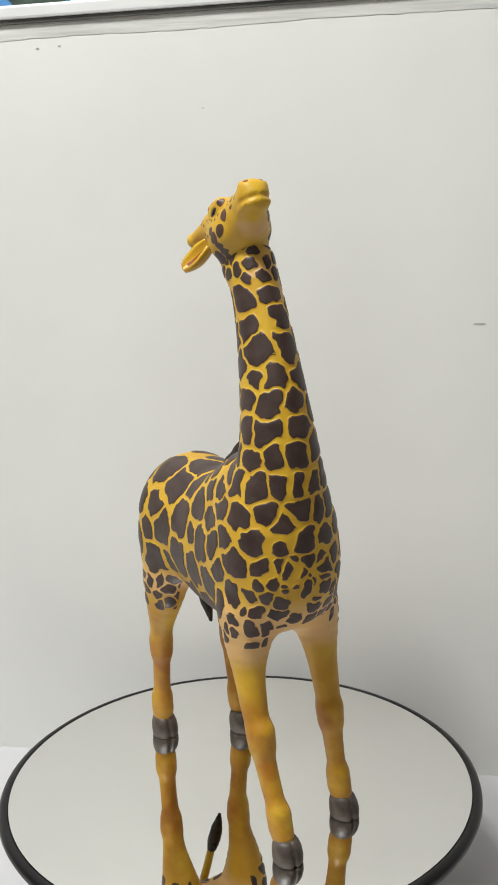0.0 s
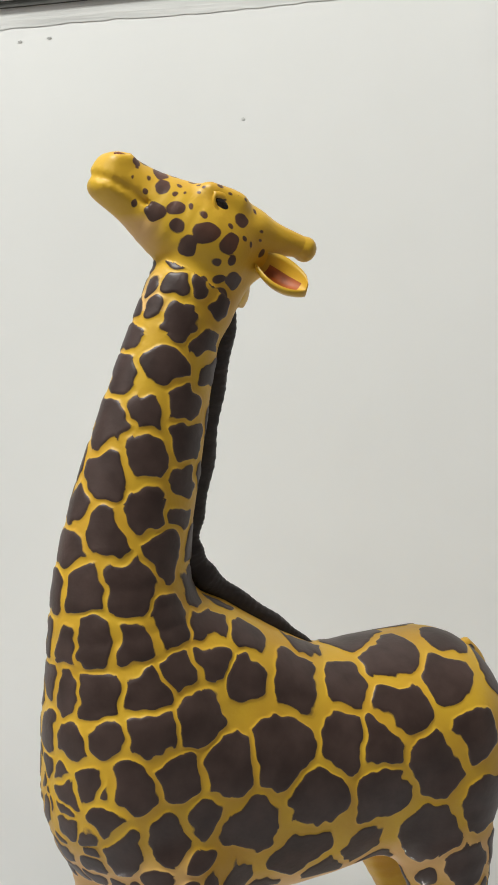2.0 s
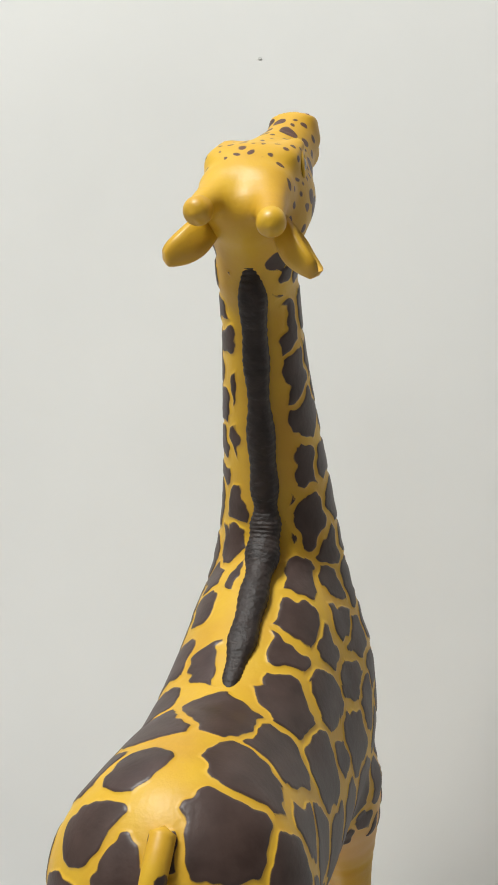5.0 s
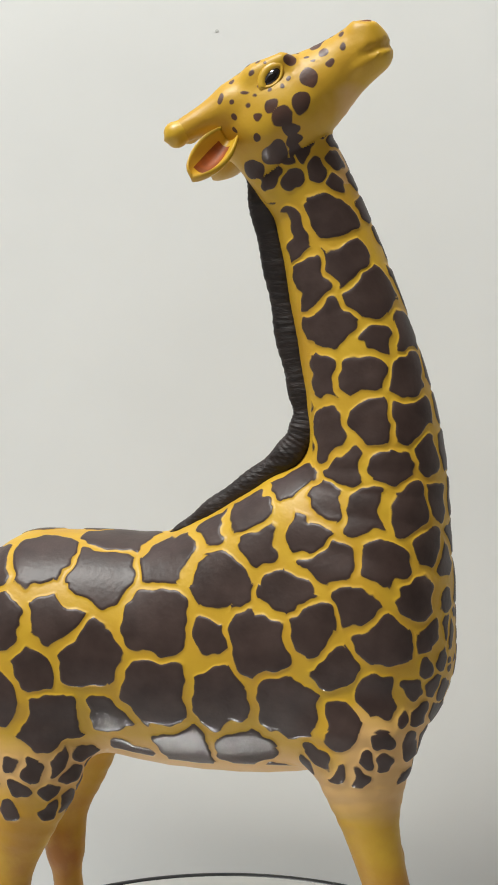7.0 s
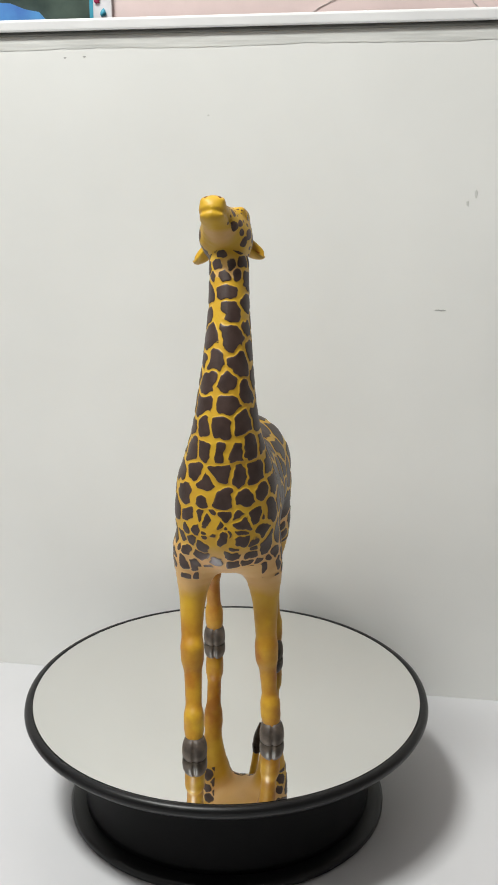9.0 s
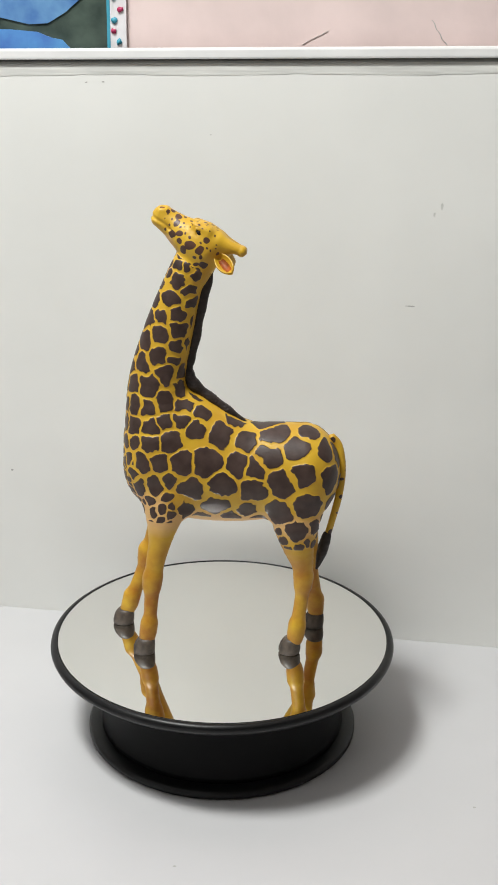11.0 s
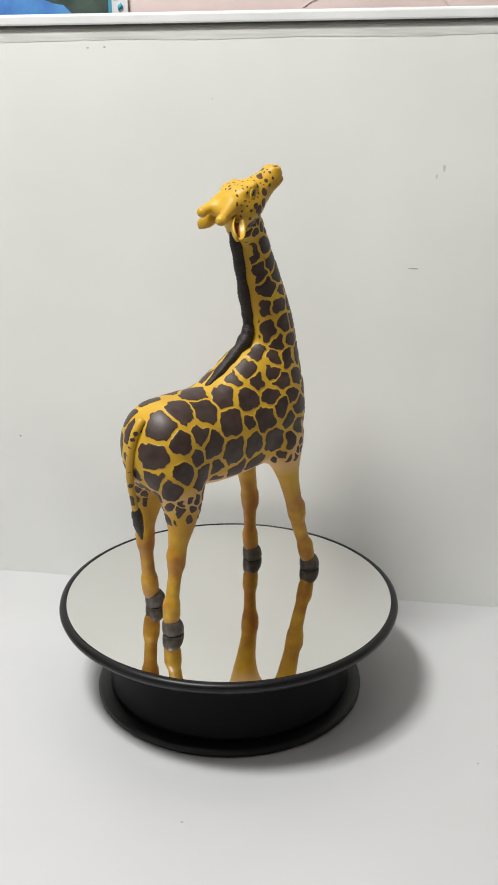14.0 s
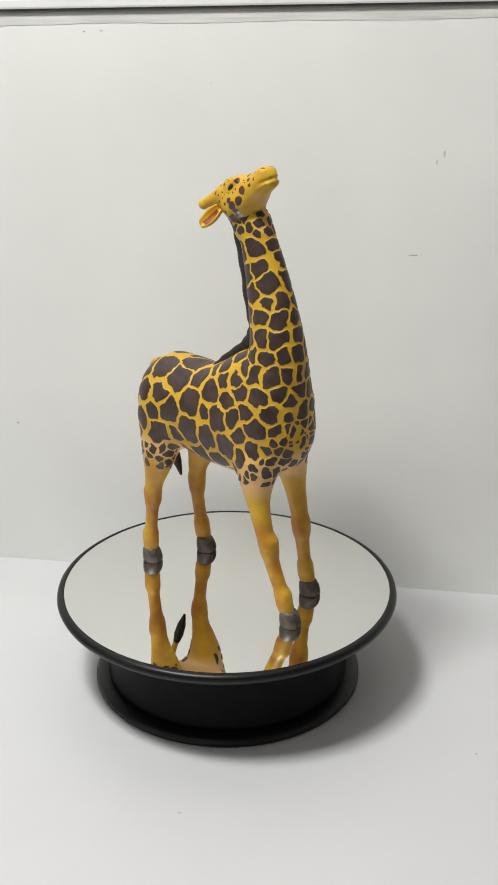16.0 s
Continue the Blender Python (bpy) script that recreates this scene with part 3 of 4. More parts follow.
# Breast: mm of height, mm to the left.
PATCHES_FRONT = [(143, -6, 4.5), (141, 14, 4.0), (131, 2, 4.5), (121, 9, 3.5), (124, -10, 3.0), (119, 19, 2.3), (120, -11, 3.1), (121, -19, 2.4), (122, -23, 1.6), (123, 21, 2.1), (123, 27, 5.6), (124, 10, 1.5), (128, -16, 3.3), (128, 21, 2.4), (129, -21, 2.4), (130, 15, 2.6), (131, -8, 1.4), (133, -3, 1.4), (133, 7, 1.6), (134, -19, 2.1), (134, -8, 1.4), (134, 25, 5.3), (137, -13, 2.7), (137, 14, 2.2), (138, 5, 1.5), (140, -1, 3.8), (142, 26, 4.2), (144, 22, 5.3), (144, 30, 5.8), (145, -18, 5.3), (145, -10, 2.5), (145, 13, 2.2), (146, 5, 2.6), (147, -4, 2.3), (152, -9, 2.9), (153, -19, 6.3), (154, 15, 4.8)]
PATCHES_FRONT_MORE = [(155, 3, 5.9), (157, 25, 4.2), (163, -6, 4.8), (167, 12, 4.4), (167, 22, 5.5), (169, -13, 4.7), (169, 1, 4.7)]
PATCHES_FRONT_LOW = [(107, 24, 2.2), (113, 22, 2.8), (113, 28, 2.1), (114, 16, 3.3)]
# Neck: mm of height, degrees round it from the front.
PATCHES_NECK_RIGHT = [(172, -129, 6.0), (178, -96, 6.4), (178, -58, 6.5), (179, -33, 4.6), (180, -125, 5.1), (180, -9, 4.0), (185, -157, 7.3), (190, -112, 4.7), (191, -73, 5.7), (193, -36, 4.4), (193, -6, 4.6), (199, -132, 6.5), (203, -88, 6.5), (203, -49, 7.1), (214, -137, 6.2), (216, -83, 6.2), (216, -35, 6.3), (225, -59, 4.9), (226, -21, 4.6), (229, -112, 6.6), (237, -50, 7.3), (240, -130, 6.6), (246, -69, 5.5), (254, -139, 6.8), (259, -71, 6.9), (262, -2, 4.7)]
PATCHES_NECK_LEFT = [(172, 127, 4.8), (173, 105, 4.3), (179, 17, 4.8), (181, 45, 5.2), (181, 77, 5.0), (182, 143, 5.3), (185, 110, 5.0), (191, 148, 5.0), (195, 30, 5.7), (196, 68, 6.5), (203, 109, 6.7), (205, 3, 4.5), (211, 38, 6.3), (212, 124, 3.5), (215, 78, 5.7), (217, 6, 5.3), (222, 119, 4.1), (225, 29, 5.6), (229, 69, 5.6), (233, 116, 5.1), (239, 16, 5.9), (242, 50, 4.7), (243, 101, 5.1), (251, 139, 4.0), (252, 13, 4.3), (253, 65, 4.5), (259, 119, 4.7), (266, 67, 5.2)]
# Head: mm along it, degrees round it from the top.
PATCHES_HEAD_RIGHT = [(0.5, -34, 1.0), (3.9, -22, 1.1), (4.7, -45, 0.8), (6.3, -63, 0.9), (9.9, -56, 0.8), (9.9, -36, 0.8), (10.3, -152, 3.0), (11.5, -83, 1.2), (11.9, -28, 0.9), (12.5, -110, 1.1), (15.7, -82, 1.7), (16.1, -141, 3.2), (18.7, -106, 2.3), (20.0, -161, 2.8), (20.5, -125, 2.1), (21.0, -42, 2.0), (21.8, -142, 2.4), (22.9, -154, 2.3), (23.4, -104, 2.6), (25.7, -77, 2.1), (26.0, -163, 2.3), (26.9, -24, 2.2), (29.8, -53, 1.2), (30.0, -166, 2.2), (31.2, -80, 0.9), (34.3, -65, 1.3)]
PATCHES_HEAD_LEFT = [(29.5, 14, 1.9), (33.5, -8, 1.7), (37.0, 14, 1.5), (25.0, 4, 1.3), (21.5, 16, 1.2), (24.0, 172, 3.4), (18.0, -160, 2.6), (15.0, 168, 2.6), (5.4, 52, 0.7), (8.3, 44, 0.8), (8.9, 39, 0.8), (11.0, 79, 0.9), (11.2, 60, 1.7), (11.6, 39, 0.6), (13.0, 46, 0.6), (13.6, 127, 2.8), (15.4, 107, 1.3), (16.2, 34, 1.0), (16.7, 92, 2.4), (18.5, 133, 1.4), (19.0, 145, 2.6), (19.8, 120, 1.0), (22.5, 97, 2.9), (22.5, 133, 0.7), (23.9, 143, 2.5), (26.4, 37, 0.7), (26.5, 125, 2.5), (27.8, 148, 2.9), (28.9, 88, 2.0), (29.6, 119, 1.7), (31.3, 48, 1.8), (33.0, 162, 4.1), (33.3, 165, 3.4), (33.7, 121, 2.6), (35.8, 87, 0.7), (36.5, 176, 3.2), (37.4, 30, 0.6), (38.1, 140, 0.9), (38.8, 81, 0.6)]


def patch_seeds(verts):
    """The points of the hide nearest to the listed patch centres, with the patches' radii: those of trunk and neck, and those of the head."""
    x, y, z = (verts * 1000).T

    def pick(along, across_a, across_b, rows, extra):
        found = []
        ang = np.degrees(np.arctan2(across_a, across_b))
        r = np.hypot(across_a, across_b)
        for a, deg, size in rows:
            off = np.abs((ang - deg + 180) % 360 - 180)
            k = np.where((np.abs(along - a) < 1.5) & (off < 6) & extra)[0]
            if len(k):
                score = off[k] * 0.3 + np.abs(along[k] - a) - 0.15 * r[k]
                found.append((verts[k[np.argmin(score)]], size / 1000))
        return found

    hide = pick(x, y - 5, z - 132, PATCHES_FLANK_RIGHT + PATCHES_CHEST_RIGHT + PATCHES_RUMP_RIGHT + PATCHES_FLANK_LEFT + PATCHES_CHEST_LEFT + PATCHES_RUMP_LEFT, (z < 187) & (z > 80))
    for a, b, size in PATCHES_FRONT + PATCHES_FRONT_MORE + PATCHES_FRONT_LOW:
        k = np.where((np.abs(z - a) < 1.3) & (np.abs(y - b) < 1.3) & (x > 30))[0]
        if len(k):
            hide.append((verts[k[np.argmax(x[k])]], size / 1000))
    axis = np.interp(z, [150, 160, 182, 202.2, 230.4, 252.4, 272.9, 285], [43, 43, 45.3, 43.8, 36.6, 30.1, 23.1, 18])
    hide += pick(z, y - 4, x - axis, PATCHES_NECK_RIGHT + PATCHES_NECK_LEFT, (z > 168) & (z < 277))
    return hide, pick(x, y - 1.5, z - (275.5 + 0.7 * x), PATCHES_HEAD_RIGHT + PATCHES_HEAD_LEFT, z > 266)


def patch_size(p):
    """Spacing of the patches over the hide, in metres: large on the trunk, small on the head and where the legs begin."""
    x, y, z = p[:, 0], p[:, 1], p[:, 2]
    s = np.where(x < 0.028, 0.0195, 0.0150)
    s = np.where((z > 0.165) & (x > 0.012), 0.0140, s)
    s = np.where((z < 0.118) & (x > 0.034), 0.0078, np.where(z < 0.118, 0.0165, s))
    s = np.where((z < 0.118) & (x < -0.036), 0.0125, s)
    s = np.where((z < 0.104) & (x < -0.036), 0.0080, s)
    s = np.where((z < 0.116) & (x > 0.048), 0.0085, s)
    s = np.where(z > 0.268, 0.0072, s)
    s = np.where((z > 0.288) & (x < 0.03), 0.0050, s)
    return s


def build_giraffe():
    g = new("giraffe_figurine")
    tagged(g, "glossy yellow giraffe figurine with raised brown patches, standing on the mirror", "figurine")
    verts, quads = surface_net(giraffe_field())
    bm = bmesh.new()
    vs = [bm.verts.new(v) for v in verts]
    for a in quads:
        if min(a) >= 0:
            bm.faces.new([vs[k] for k in a])
    for _ in range(2):
        bmesh.ops.smooth_vert(bm, verts=bm.verts[:], factor=0.4, use_axis_x=True, use_axis_y=True, use_axis_z=True)
    coarse = np.array([v.co for v in bm.verts])
    bmesh.ops.subdivide_edges(bm, edges=bm.edges[:], cuts=1, use_grid_fill=True)
    bmesh.ops.smooth_vert(bm, verts=bm.verts[:], factor=0.5, use_axis_x=True, use_axis_y=True, use_axis_z=True)
    verts = coarse
    # patches: cells round scattered seeds on the hide
    rng = np.random.RandomState(11)
    order = rng.permutation(len(verts))
    size = patch_size(verts)
    radius, pts = [], np.zeros((0, 3))
    hide_seeds, head_seeds = patch_seeds(verts)
    for p, r in hide_seeds:
        pts = np.vstack([pts, p])
        radius.append(r)
    listed = len(radius)
    for i in order:
        p, r = verts[i], size[i]
        if p[2] < 0.086 + 0.003 * math.sin(p[0] * 300):
            continue
        near = np.sqrt(np.sum((pts - p) ** 2, 1))
        if np.min(near[:listed] - np.array(radius[:listed])) < 0.34 * r or np.min(near) < 0.80 * r:
            continue
        pts = np.vstack([pts, p])
        radius.append(0.38 * r)
    radius = np.array(radius)
    verts = np.array([v.co for v in bm.verts])
    d1 = np.full(len(verts), 9.0)   # squared distances less the squared radii
    d2 = np.full(len(verts), 9.0)
    i1 = np.zeros(len(verts), int)
    i2 = np.zeros(len(verts), int)
    warp = np.array([noise.noise_vector(Vector(v) * 130) for v in verts]) * 0.0026 + np.array([noise.noise_vector(Vector(v) * 330) for v in verts]) * 0.0010
    q = verts + warp
    d3 = np.full(len(verts), 9.0)
    i3 = np.zeros(len(verts), int)
    for k, s in enumerate(pts):
        d = np.sum((q - s) ** 2, 1) - 0.8 * radius[k] ** 2
        n1, n2, n3 = d < d1, d < d2, d < d3
        d3, i3 = np.where(n2, d2, np.where(n3, d, d3)), np.where(n2, i2, np.where(n3, k, i3))
        d2, i2 = np.where(n1, d1, np.where(n2, d, d2)), np.where(n1, i1, np.where(n2, k, i2))
        d1, i1 = np.where(n1, d, d1), np.where(n1, k, i1)
    apart = np.sqrt(np.sum((pts[i1] - pts[i2]) ** 2, 1)) + 1e-6
    edge = (d2 - d1) / (2 * apart)
    edge3 = (d3 - d1) / (2 * np.sqrt(np.sum((pts[i1] - pts[i3]) ** 2, 1)) + 1e-6)
    soft = 0.0006    # rounded corners
    edge = -soft * np.log(np.exp(-edge / soft) + np.exp(-edge3 / soft))
    r = radius[i1]
    pair = np.random.RandomState(6).rand(len(pts) * 2)[(np.minimum(i1, i2) * 7 + np.maximum(i1, i2) * 5) % (len(pts) * 2)]
    gap = np.where(r < 0.0035, 0.0005, 0.0008 + 0.0011 * pair)
    reach = r * (1.10 + 0.16 * np.random.RandomState(3).rand(len(pts))[i1]) + 0.0003
    breast = (verts[:, 2] > 0.118) & (verts[:, 0] > 0.028) & (verts[:, 2] < 0.262)
    gap = np.where(breast, gap * 0.75, gap)
    reach = np.where(breast, reach * 1.12, reach)
    patch = np.minimum(edge - gap, reach - np.sqrt(np.maximum(d1 + 0.8 * r ** 2, 0)))
    z, x = verts[:, 2], verts[:, 0]
    patch = np.minimum(patch, (z - 0.084 - 0.018 * (x > 0)) * 0.6)
    patch = np.minimum(patch, np.maximum(z - 0.0985, (np.abs(x) - 0.034) * 0.7))   # plain belly
    patch = np.minimum(patch, np.maximum(z - 0.111, np.maximum(np.abs(verts[:, 1] - 0.006) - 0.0175, np.abs(x) - 0.060)))   # plain inner thighs
    # plain strip beside the mane
    behind = np.interp(z, [0.165, 0.172, 0.182, 0.202, 0.2304, 0.2524, 0.2729], [-0.015, 0.010, 0.031, 0.036, 0.030, 0.023, 0.016])
    beside = np.abs(q[:, 1] - 0.0035) - 0.0068
    patch = np.minimum(patch, np.maximum(np.maximum(beside, x - behind), 0.166 - z))
    # head: round dots, fine on the forehead, larger on cheek and throat
    up = z - (0.2755 + 0.70 * x)
    head = (z > 0.2695) & (up > -0.015) | (z > 0.2835)
    hv = np.where(head)[0]
    rh = np.random.RandomState(21)
    dots, rad = np.array([p for p, _ in head_seeds]), [r for _, r in head_seeds]
    for i in rh.permutation(hv)[:6000]:   # fine freckles on the forehead
        p, u = verts[i], up[i]
        if u < 0.003 or p[0] < 0.004 or p[0] > 0.034:
            continue
        if np.min(np.sqrt(np.sum((dots - p) ** 2, 1)) - np.array(rad)) < 0.0021:
            continue
        dots = np.vstack([dots, p])
        rad.append(rh.uniform(0.0004, 0.0009))
    rad = np.array(rad)
    hq = verts[hv] + warp[hv] * 0.7
    dd = np.sqrt(np.sum((hq[:, None] - dots[None]) ** 2, 2))
    spots = np.max(rad[None] * 1.18 - dd, 1)
    whole = (i1[hv] < listed) & (pts[i1[hv], 2] < 0.276)
    patch[hv] = np.where(whole, np.maximum(spots, patch[hv]), spots)
    # raise the patches a little
    bm.normal_update()
    lift = np.clip(patch / 0.0015 + 0.5, 0, 1)
    lift = lift * lift * (3 - 2 * lift)
    lift[hv] *= 0.12    # the dots on the head are flat paint
    bm.verts.ensure_lookup_table()
    new_co = [v.co + v.normal * float(0.00044 * lift[k]) for k, v in enumerate(bm.verts)]
    for v, c in zip(bm.verts, new_co):
        v.co = c
    body = part("body", bm, M_HIDE, g, "yellow hide with brown patches")
    at = body.data.attributes.new("patch", "FLOAT", "POINT")
    at.data.foreach_set("value", (patch * 1000).astype(np.float32))
    cream = np.clip((0.114 - z) / 0.012, 0, 1) * np.clip((z - 0.086) / 0.014, 0, 1)
    cream = np.maximum(cream, np.clip((0.131 - z) / 0.016, 0, 1) * np.clip((z - 0.088) / 0.012, 0, 1) * np.clip((x - 0.030) / 0.012, 0, 1))
    cream = np.maximum(cream, 0.8 * np.clip((x - 0.030) / 0.006, 0, 1) * np.clip((0.296 - z) / 0.004, 0, 1) * (z > 0.268))
    tan = np.clip((0.100 - z) / 0.040, 0, 1)
    at6 = body.data.attributes.new("face", "FLOAT", "POINT")
    at6.data.foreach_set("value", (head * np.clip((up + 0.008) / 0.008, 0.25, 1)).astype(np.float32))
    at5 = body.data.attributes.new("tan", "FLOAT", "POINT")
    at5.data.foreach_set("value", tan.astype(np.float32))
    at2 = body.data.attributes.new("cream", "FLOAT", "POINT")
    at2.data.foreach_set("value", cream.astype(np.float32))

    # mane
    nodes = [(0.0071, 0.0030, 0.2786, 0.0022, 0.0020), (0.0097, 0.0030, 0.2732, 0.0029, 0.0033), (0.0113, 0.0030, 0.2656, 0.0032, 0.0037), (0.0151, 0.0032, 0.2485, 0.0034, 0.0039), (0.0189, 0.0032, 0.2291, 0.0034, 0.0039), (0.0231, 0.0032, 0.2115, 0.0036, 0.0039), (0.0245, 0.0032, 0.2006, 0.0040, 0.0041), (0.0207, 0.0034, 0.1919, 0.0042, 0.0041), (0.0107, 0.0036, 0.1836, 0.0040, 0.0036), (-0.0018, 0.0042, 0.1742, 0.0034, 0.0031), (-0.0118, 0.0048, 0.1672, 0.0026, 0.0023), (-0.0173, 0.0052, 0.1639, 0.0012, 0.0012)]
    s = spline(nodes, 22)
    rr = random.Random(5)
    wav = [1 + 0.09 * math.sin(i * 0.29) + 0.09 * math.sin(i * 0.13 + 1) + 0.03 * math.sin(i * 1.9 + 2 * math.sin(i * 0.11)) + 0.008 * rr.uniform(-1, 1) for i in range(len(s))]
    part("mane", tube([p[:3] for p in s], [(p[3] * w, p[4] * (0.25 + 0.75 * w)) for p, w in zip(s, wav)], 20, 0.012, 2, 2.6), M_MANE, g, "dark brown ridged mane")

    # horns
    for side in (-1, 1):
        base, tip = Vector((0.0059, 0.0025 + side * 0.0062, 0.2912 + side * 0.0008)), Vector((-0.0125, 0.0020 + side * 0.0092, 0.2824 + side * 0.0016))
        n2 = [base.lerp(tip, k) for k in (0.0, 0.25, 0.45, 0.60, 0.75, 0.85, 0.92, 0.98, 1.03, 1.07, 1.09)]
        sz = [0.0010, 0.0020, 0.0025, 0.0028, 0.0031, 0.0034, 0.0037, 0.0036, 0.0031, 0.0022, 0.0010]
        part("horn", tube(n2, [(a, a) for a in sz], 20), M_HORN, g, "blunt yellow horn")

    # ears: cupped leaves with thickness
    for side in (-1, 1):
        base, tip = Vector((0.0034, 0.0025 + side * 0.0088, 0.2800)), Vector((-0.0048, 0.0025 + side * 0.0196, 0.2712 + side * 0.0018))
        d = (tip - base)
        ln = d.length
        d.normalize()
        n = Vector((-0.12, side * 0.93, 0.22))
        n = (n - d * n.dot(d)).normalized()
        w = d.cross(n)
        bm = bmesh.new()
        nu, nv = 24, 12
        fr, bk = [], []
        for i in range(nu + 1):
            u = i / nu
            half = 0.0047 * (math.sqrt(max(0.0, 1 - ((u - 0.45) / 0.55) ** 2)) if u > 0.45 else 0.55 + 0.45 * math.sin(math.pi * u / 0.9)) + 0.0002
            rf, rb = [], []
            for j in range(nv + 1):
                v = -1 + 2 * j / nv
                p = base + d * (ln * u) + w * (half * v) + n * (0.0056 * (v * v) * (1 - 0.4 * u) * half / 0.0047 - 0.0022 * math.sin(math.pi * u))
                rf.append(bm.verts.new(p))
                rb.append(bm.verts.new(p - n * (0.0016 + 0.0010 * (1 - v * v)) + w * (0.0005 * v)))
            fr.append(rf)
            bk.append(rb)
        for i in range(nu):
            for j in range(nv):
                face = bm.faces.new((fr[i][j], fr[i + 1][j], fr[i + 1][j + 1], fr[i][j + 1]))
                face.material_index = 1 if 3 <= j <= nv - 4 and 3 <= i < nu - 4 else 0
                bm.faces.new((bk[i][j], bk[i][j + 1], bk[i + 1][j + 1], bk[i + 1][j]))
            bm.faces.new((fr[i][0], bk[i][0], bk[i + 1][0], fr[i + 1][0]))
            bm.faces.new((fr[i][nv], fr[i + 1][nv], bk[i + 1][nv], bk[i][nv]))
        for j in range(nv):
            bm.faces.new((fr[0][j], fr[0][j + 1], bk[0][j + 1], bk[0][j]))
            bm.faces.new((fr[nu][j], bk[nu][j], bk[nu][j + 1], fr[nu][j + 1]))
        bmesh.ops.recalc_face_normals(bm, faces=bm.faces[:])
        part("ear", bm, [M_HORN, M_EAR_IN], g, "cupped yellow ear with an orange inside")

    # eyes with lids
    for side in (-1, 1):
        c = Vector((0.0158, 0.0018 + side * 0.0108, 0.2961))
        bm = bmesh.new()
        bmesh.ops.create_uvsphere(bm, u_segments=20, v_segments=12, radius=1)
        bmesh.ops.scale(bm, vec=(0.0020, 0.0018, 0.0034), verts=bm.verts)
        eye = part("eye", bm, M_EYE, g, "glossy dark almond eye")
        eye.matrix_basis = Matrix.Translation(c) @ pose(0, 0, 0, side * 8, 40, 0)
        ring = []
        for k in range(29):
            a = 2 * math.pi * k / 28
            ring.append((0.0022 * math.cos(a) * (1 - 0.25 * math.sin(a) ** 2), 0.0, 0.0037 * math.sin(a)))
        bm = bmesh.new()
        prev = first = None
        for k in range(28):
            x0, _, z0 = ring[k]
            o = Vector((x0, 0, z0)).normalized()
            cur = [bm.verts.new(Vector((x0, 0, z0)) + o * (0.0006 + 0.0007 * (x0 < 0)) * math.cos(b) + Vector((0, 0.0007 * math.sin(b), 0))) for b in [2 * math.pi * m / 8 for m in range(8)]]
            if prev:
                for m in range(8):
                    bm.faces.new((prev[m], prev[(m + 1) % 8], cur[(m + 1) % 8], cur[m]))
            else:
                first = cur
            prev = cur
        for m in range(8):
            bm.faces.new((prev[m], prev[(m + 1) % 8], first[(m + 1) % 8], first[m]))
        bmesh.ops.recalc_face_normals(bm, faces=bm.faces[:])
        lid = part("eyelid", bm, M_HORN, eye, "raised yellow eyelid")
        lid.location = (0, side * 0.0009, 0)

    # nostrils
    for side in (-1, 1):
        bm = bmesh.new()
        bmesh.ops.create_uvsphere(bm, u_segments=14, v_segments=8, radius=1)
        bmesh.ops.scale(bm, vec=(0.0020, 0.0012, 0.0006), verts=bm.verts)
        no = part("nostril", bm, M_DARK, g, "dark orange nostril")
        no.matrix_basis = Matrix.Translation((0.0405, -0.0030 + side * 0.0037, 0.3104)) @ pose(0, 0, 0, side * -25, -10, 0)

    # hooves: two-toed, with a groove in front
    for (hx, hy, ang) in ((0.0742, -0.0136, 0), (0.0550, 0.0298, 4), (-0.0670, -0.0126, 0), (-0.0484, 0.0272, 6)):
        bm = bmesh.new()
        n = 48
        prev = None
        for (zz, sx, sy, ox) in ((0.0, 0.0072, 0.0064, 0.0), (0.0010, 0.0079, 0.0070, 0.0), (0.0040, 0.0080, 0.0072, -0.0002), (0.0075, 0.0074, 0.0069, -0.0008), (0.0100, 0.0064, 0.0061, -0.0014), (0.0116, 0.0052, 0.0050, -0.0017)):
            cur = []
            for k in range(n):
                a = 2 * math.pi * k / n
                cut = 1 - 0.22 * math.exp(-((a if a < math.pi else a - 2 * math.pi) / 0.13) ** 2)
                back = 1 - 0.10 * math.exp(-(((a - math.pi)) / 0.25) ** 2)
                cur.append(bm.verts.new((ox + sx * math.cos(a) * cut * back, sy * math.sin(a), zz)))
            if prev:
                for k in range(n):
                    bm.faces.new((prev[k], prev[(k + 1) % n], cur[(k + 1) % n], cur[k]))
            else:
                bm.faces.new(cur[::-1])
            prev = cur
        bm.faces.new(prev)
        ho = part("hoof", bm, M_HOOF, g, "grey cloven hoof")
        ho.matrix_basis = pose(hx, hy, 0.0001, 0, 0, ang)

    # tail and its tuft
    t = spline([(-0.0740, 0.0050, 0.1560, 0.0030, 0.0030), (-0.0795, 0.0056, 0.1490, 0.0030, 0.0030), (-0.0822, 0.0085, 0.1330, 0.0028, 0.0028), (-0.0805, 0.0120, 0.1150, 0.0025, 0.0026), (-0.0765, 0.0145, 0.0985, 0.0024, 0.0024), (-0.0735, 0.0158, 0.0870, 0.0023, 0.0023)], 6)
    bm = tube([p[:3] for p in t], [(p[3], p[4]) for p in t], 12)
    tail = part("tail", bm, M_HIDE, g, "thin yellow tail with brown dots")
    rt = np.random.RandomState(8)
    n = len(tail.data.vertices)
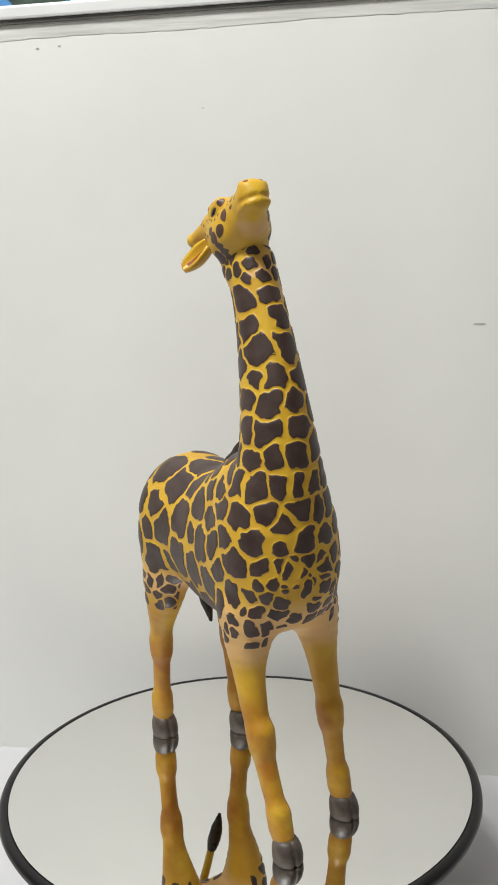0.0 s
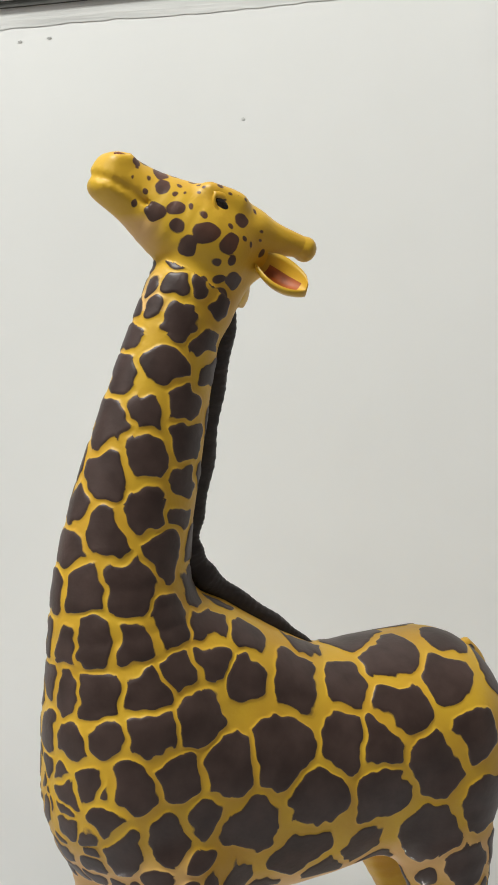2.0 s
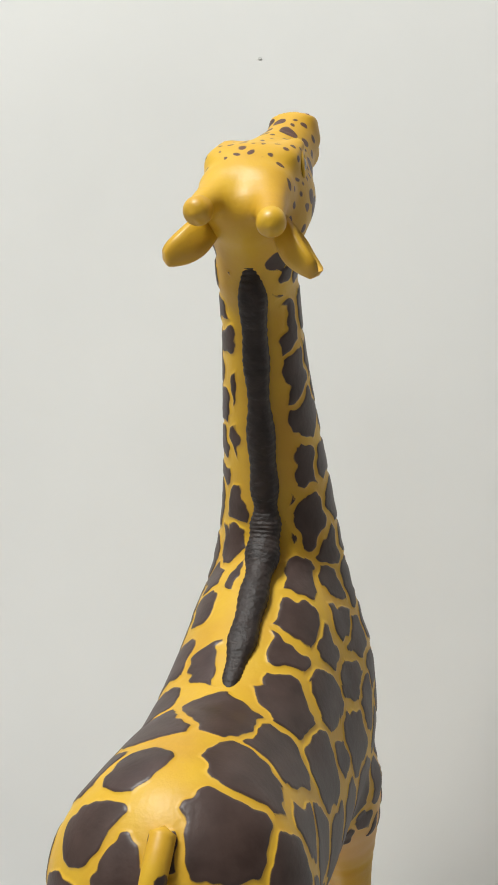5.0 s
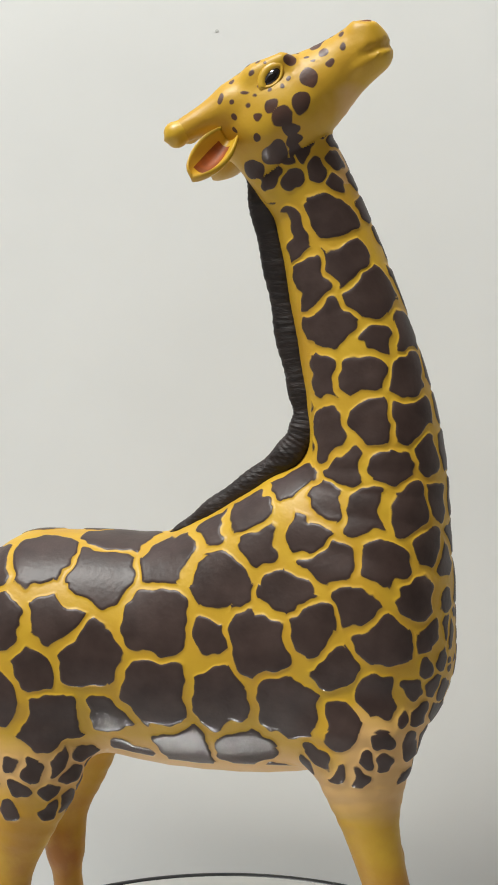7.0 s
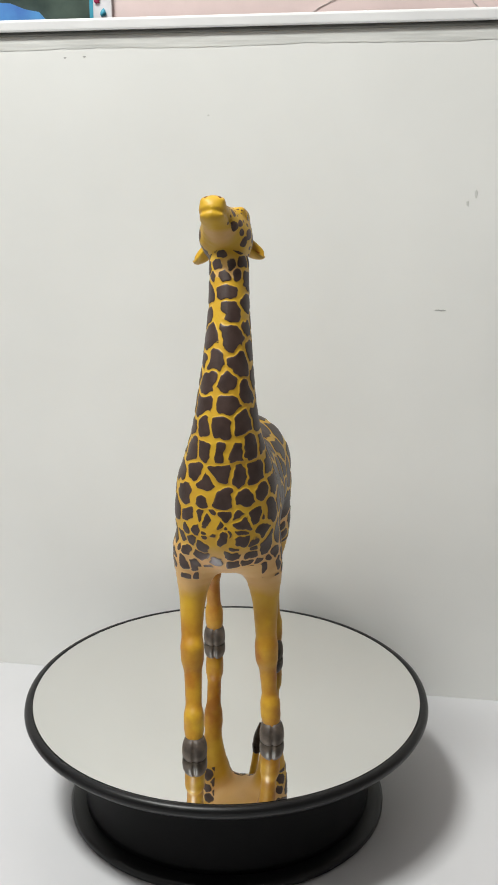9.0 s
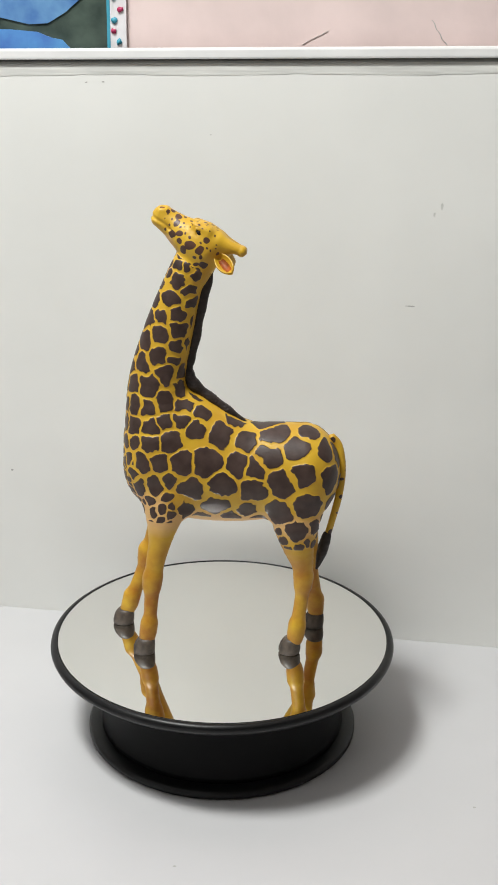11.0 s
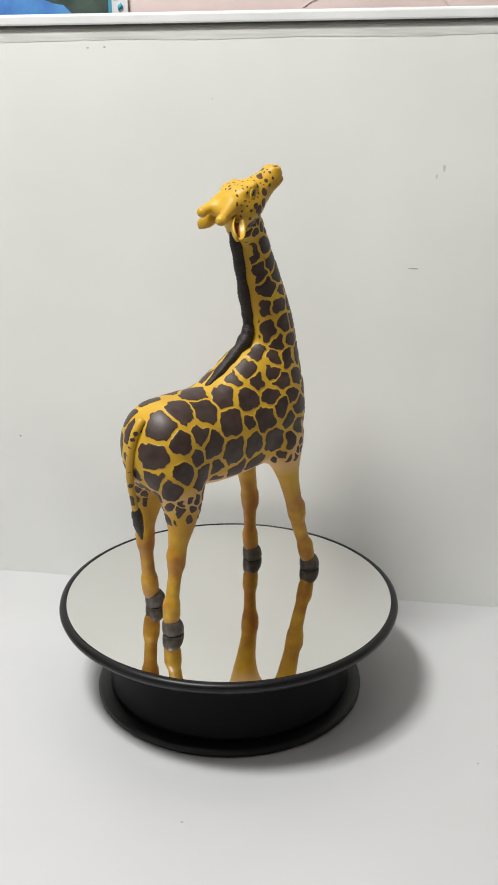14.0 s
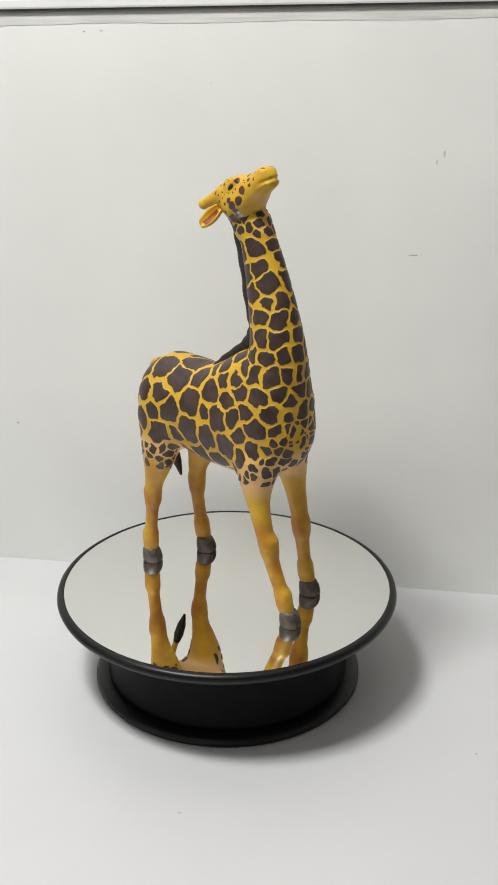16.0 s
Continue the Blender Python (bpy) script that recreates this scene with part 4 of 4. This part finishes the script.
    co = np.array([v.co for v in tail.data.vertices])
    dots = np.array([(p[0] + rt.uniform(-.003, .001), p[1] + rt.uniform(-.003, .003), p[2]) for p in t[2::2]])
    dm = np.min(np.sqrt(np.sum((co[:, None] - dots[None]) ** 2, 2)), 1)
    a3 = tail.data.attributes.new("patch", "FLOAT", "POINT")
    a3.data.foreach_set("value", ((0.0022 - dm) * 1000).astype(np.float32))
    a4 = tail.data.attributes.new("cream", "FLOAT", "POINT")
    a4.data.foreach_set("value", np.zeros(n, np.float32))
    t = spline([(-0.0735, 0.0158, 0.0885, 0.0026, 0.0026), (-0.0718, 0.0166, 0.0820, 0.0036, 0.0038), (-0.0694, 0.0178, 0.0730, 0.0033, 0.0035), (-0.0664, 0.0188, 0.0618, 0.0009, 0.0009)], 5)
    part("tail_tuft", tube([p[:3] for p in t], [(p[3], p[4]) for p in t], 14, 0.06, 4), M_MANE, g, "dark brown tail tuft")
    return g


GIRAFFE = build_giraffe()


# ---- motion ----
def motions():
    knots = [0.0, 0.5, 1.0, 1.5, 2.0, 2.5, 3.0, 3.5, 3.7, 5.8, 6.0, 6.5, 7.0, 7.5, 8.0, 8.5, 9.0, 9.5, 10.0, 10.2, 12.3, 12.5, 13.0, 13.5, 14.0, 14.5, 15.0, 15.5, 16.0]
    turns = [-0.0, -20.5, -41.16, -63.57, -86.11, -107.58, -127.89, -148.48, -157.13, -251.27, -260.2, -282.39, -303.87, -325.25, -347.53, -369.62, -391.7, -413.53, -435.18, -443.99, -538.32, -547.19, -568.99, -590.92, -613.57, -635.99, -657.95, -679.71, -701.72]
    rows_plate, rows_giraffe = [], []
    times = sorted(set(knots) | {4.2, 4.7, 5.2, 10.7, 11.2, 11.7})
    for t in times:
        a = float(np.interp(t, knots, turns))
        rows_plate.append((t, pose(0, 0, 0, 0, 0, a)))
        rows_giraffe.append((t, pose(0, 0, MIRROR_Z, 0, 0, -52 + a)))
    walk(PLATE, rows_plate)
    walk(GIRAFFE, rows_giraffe)


motions()
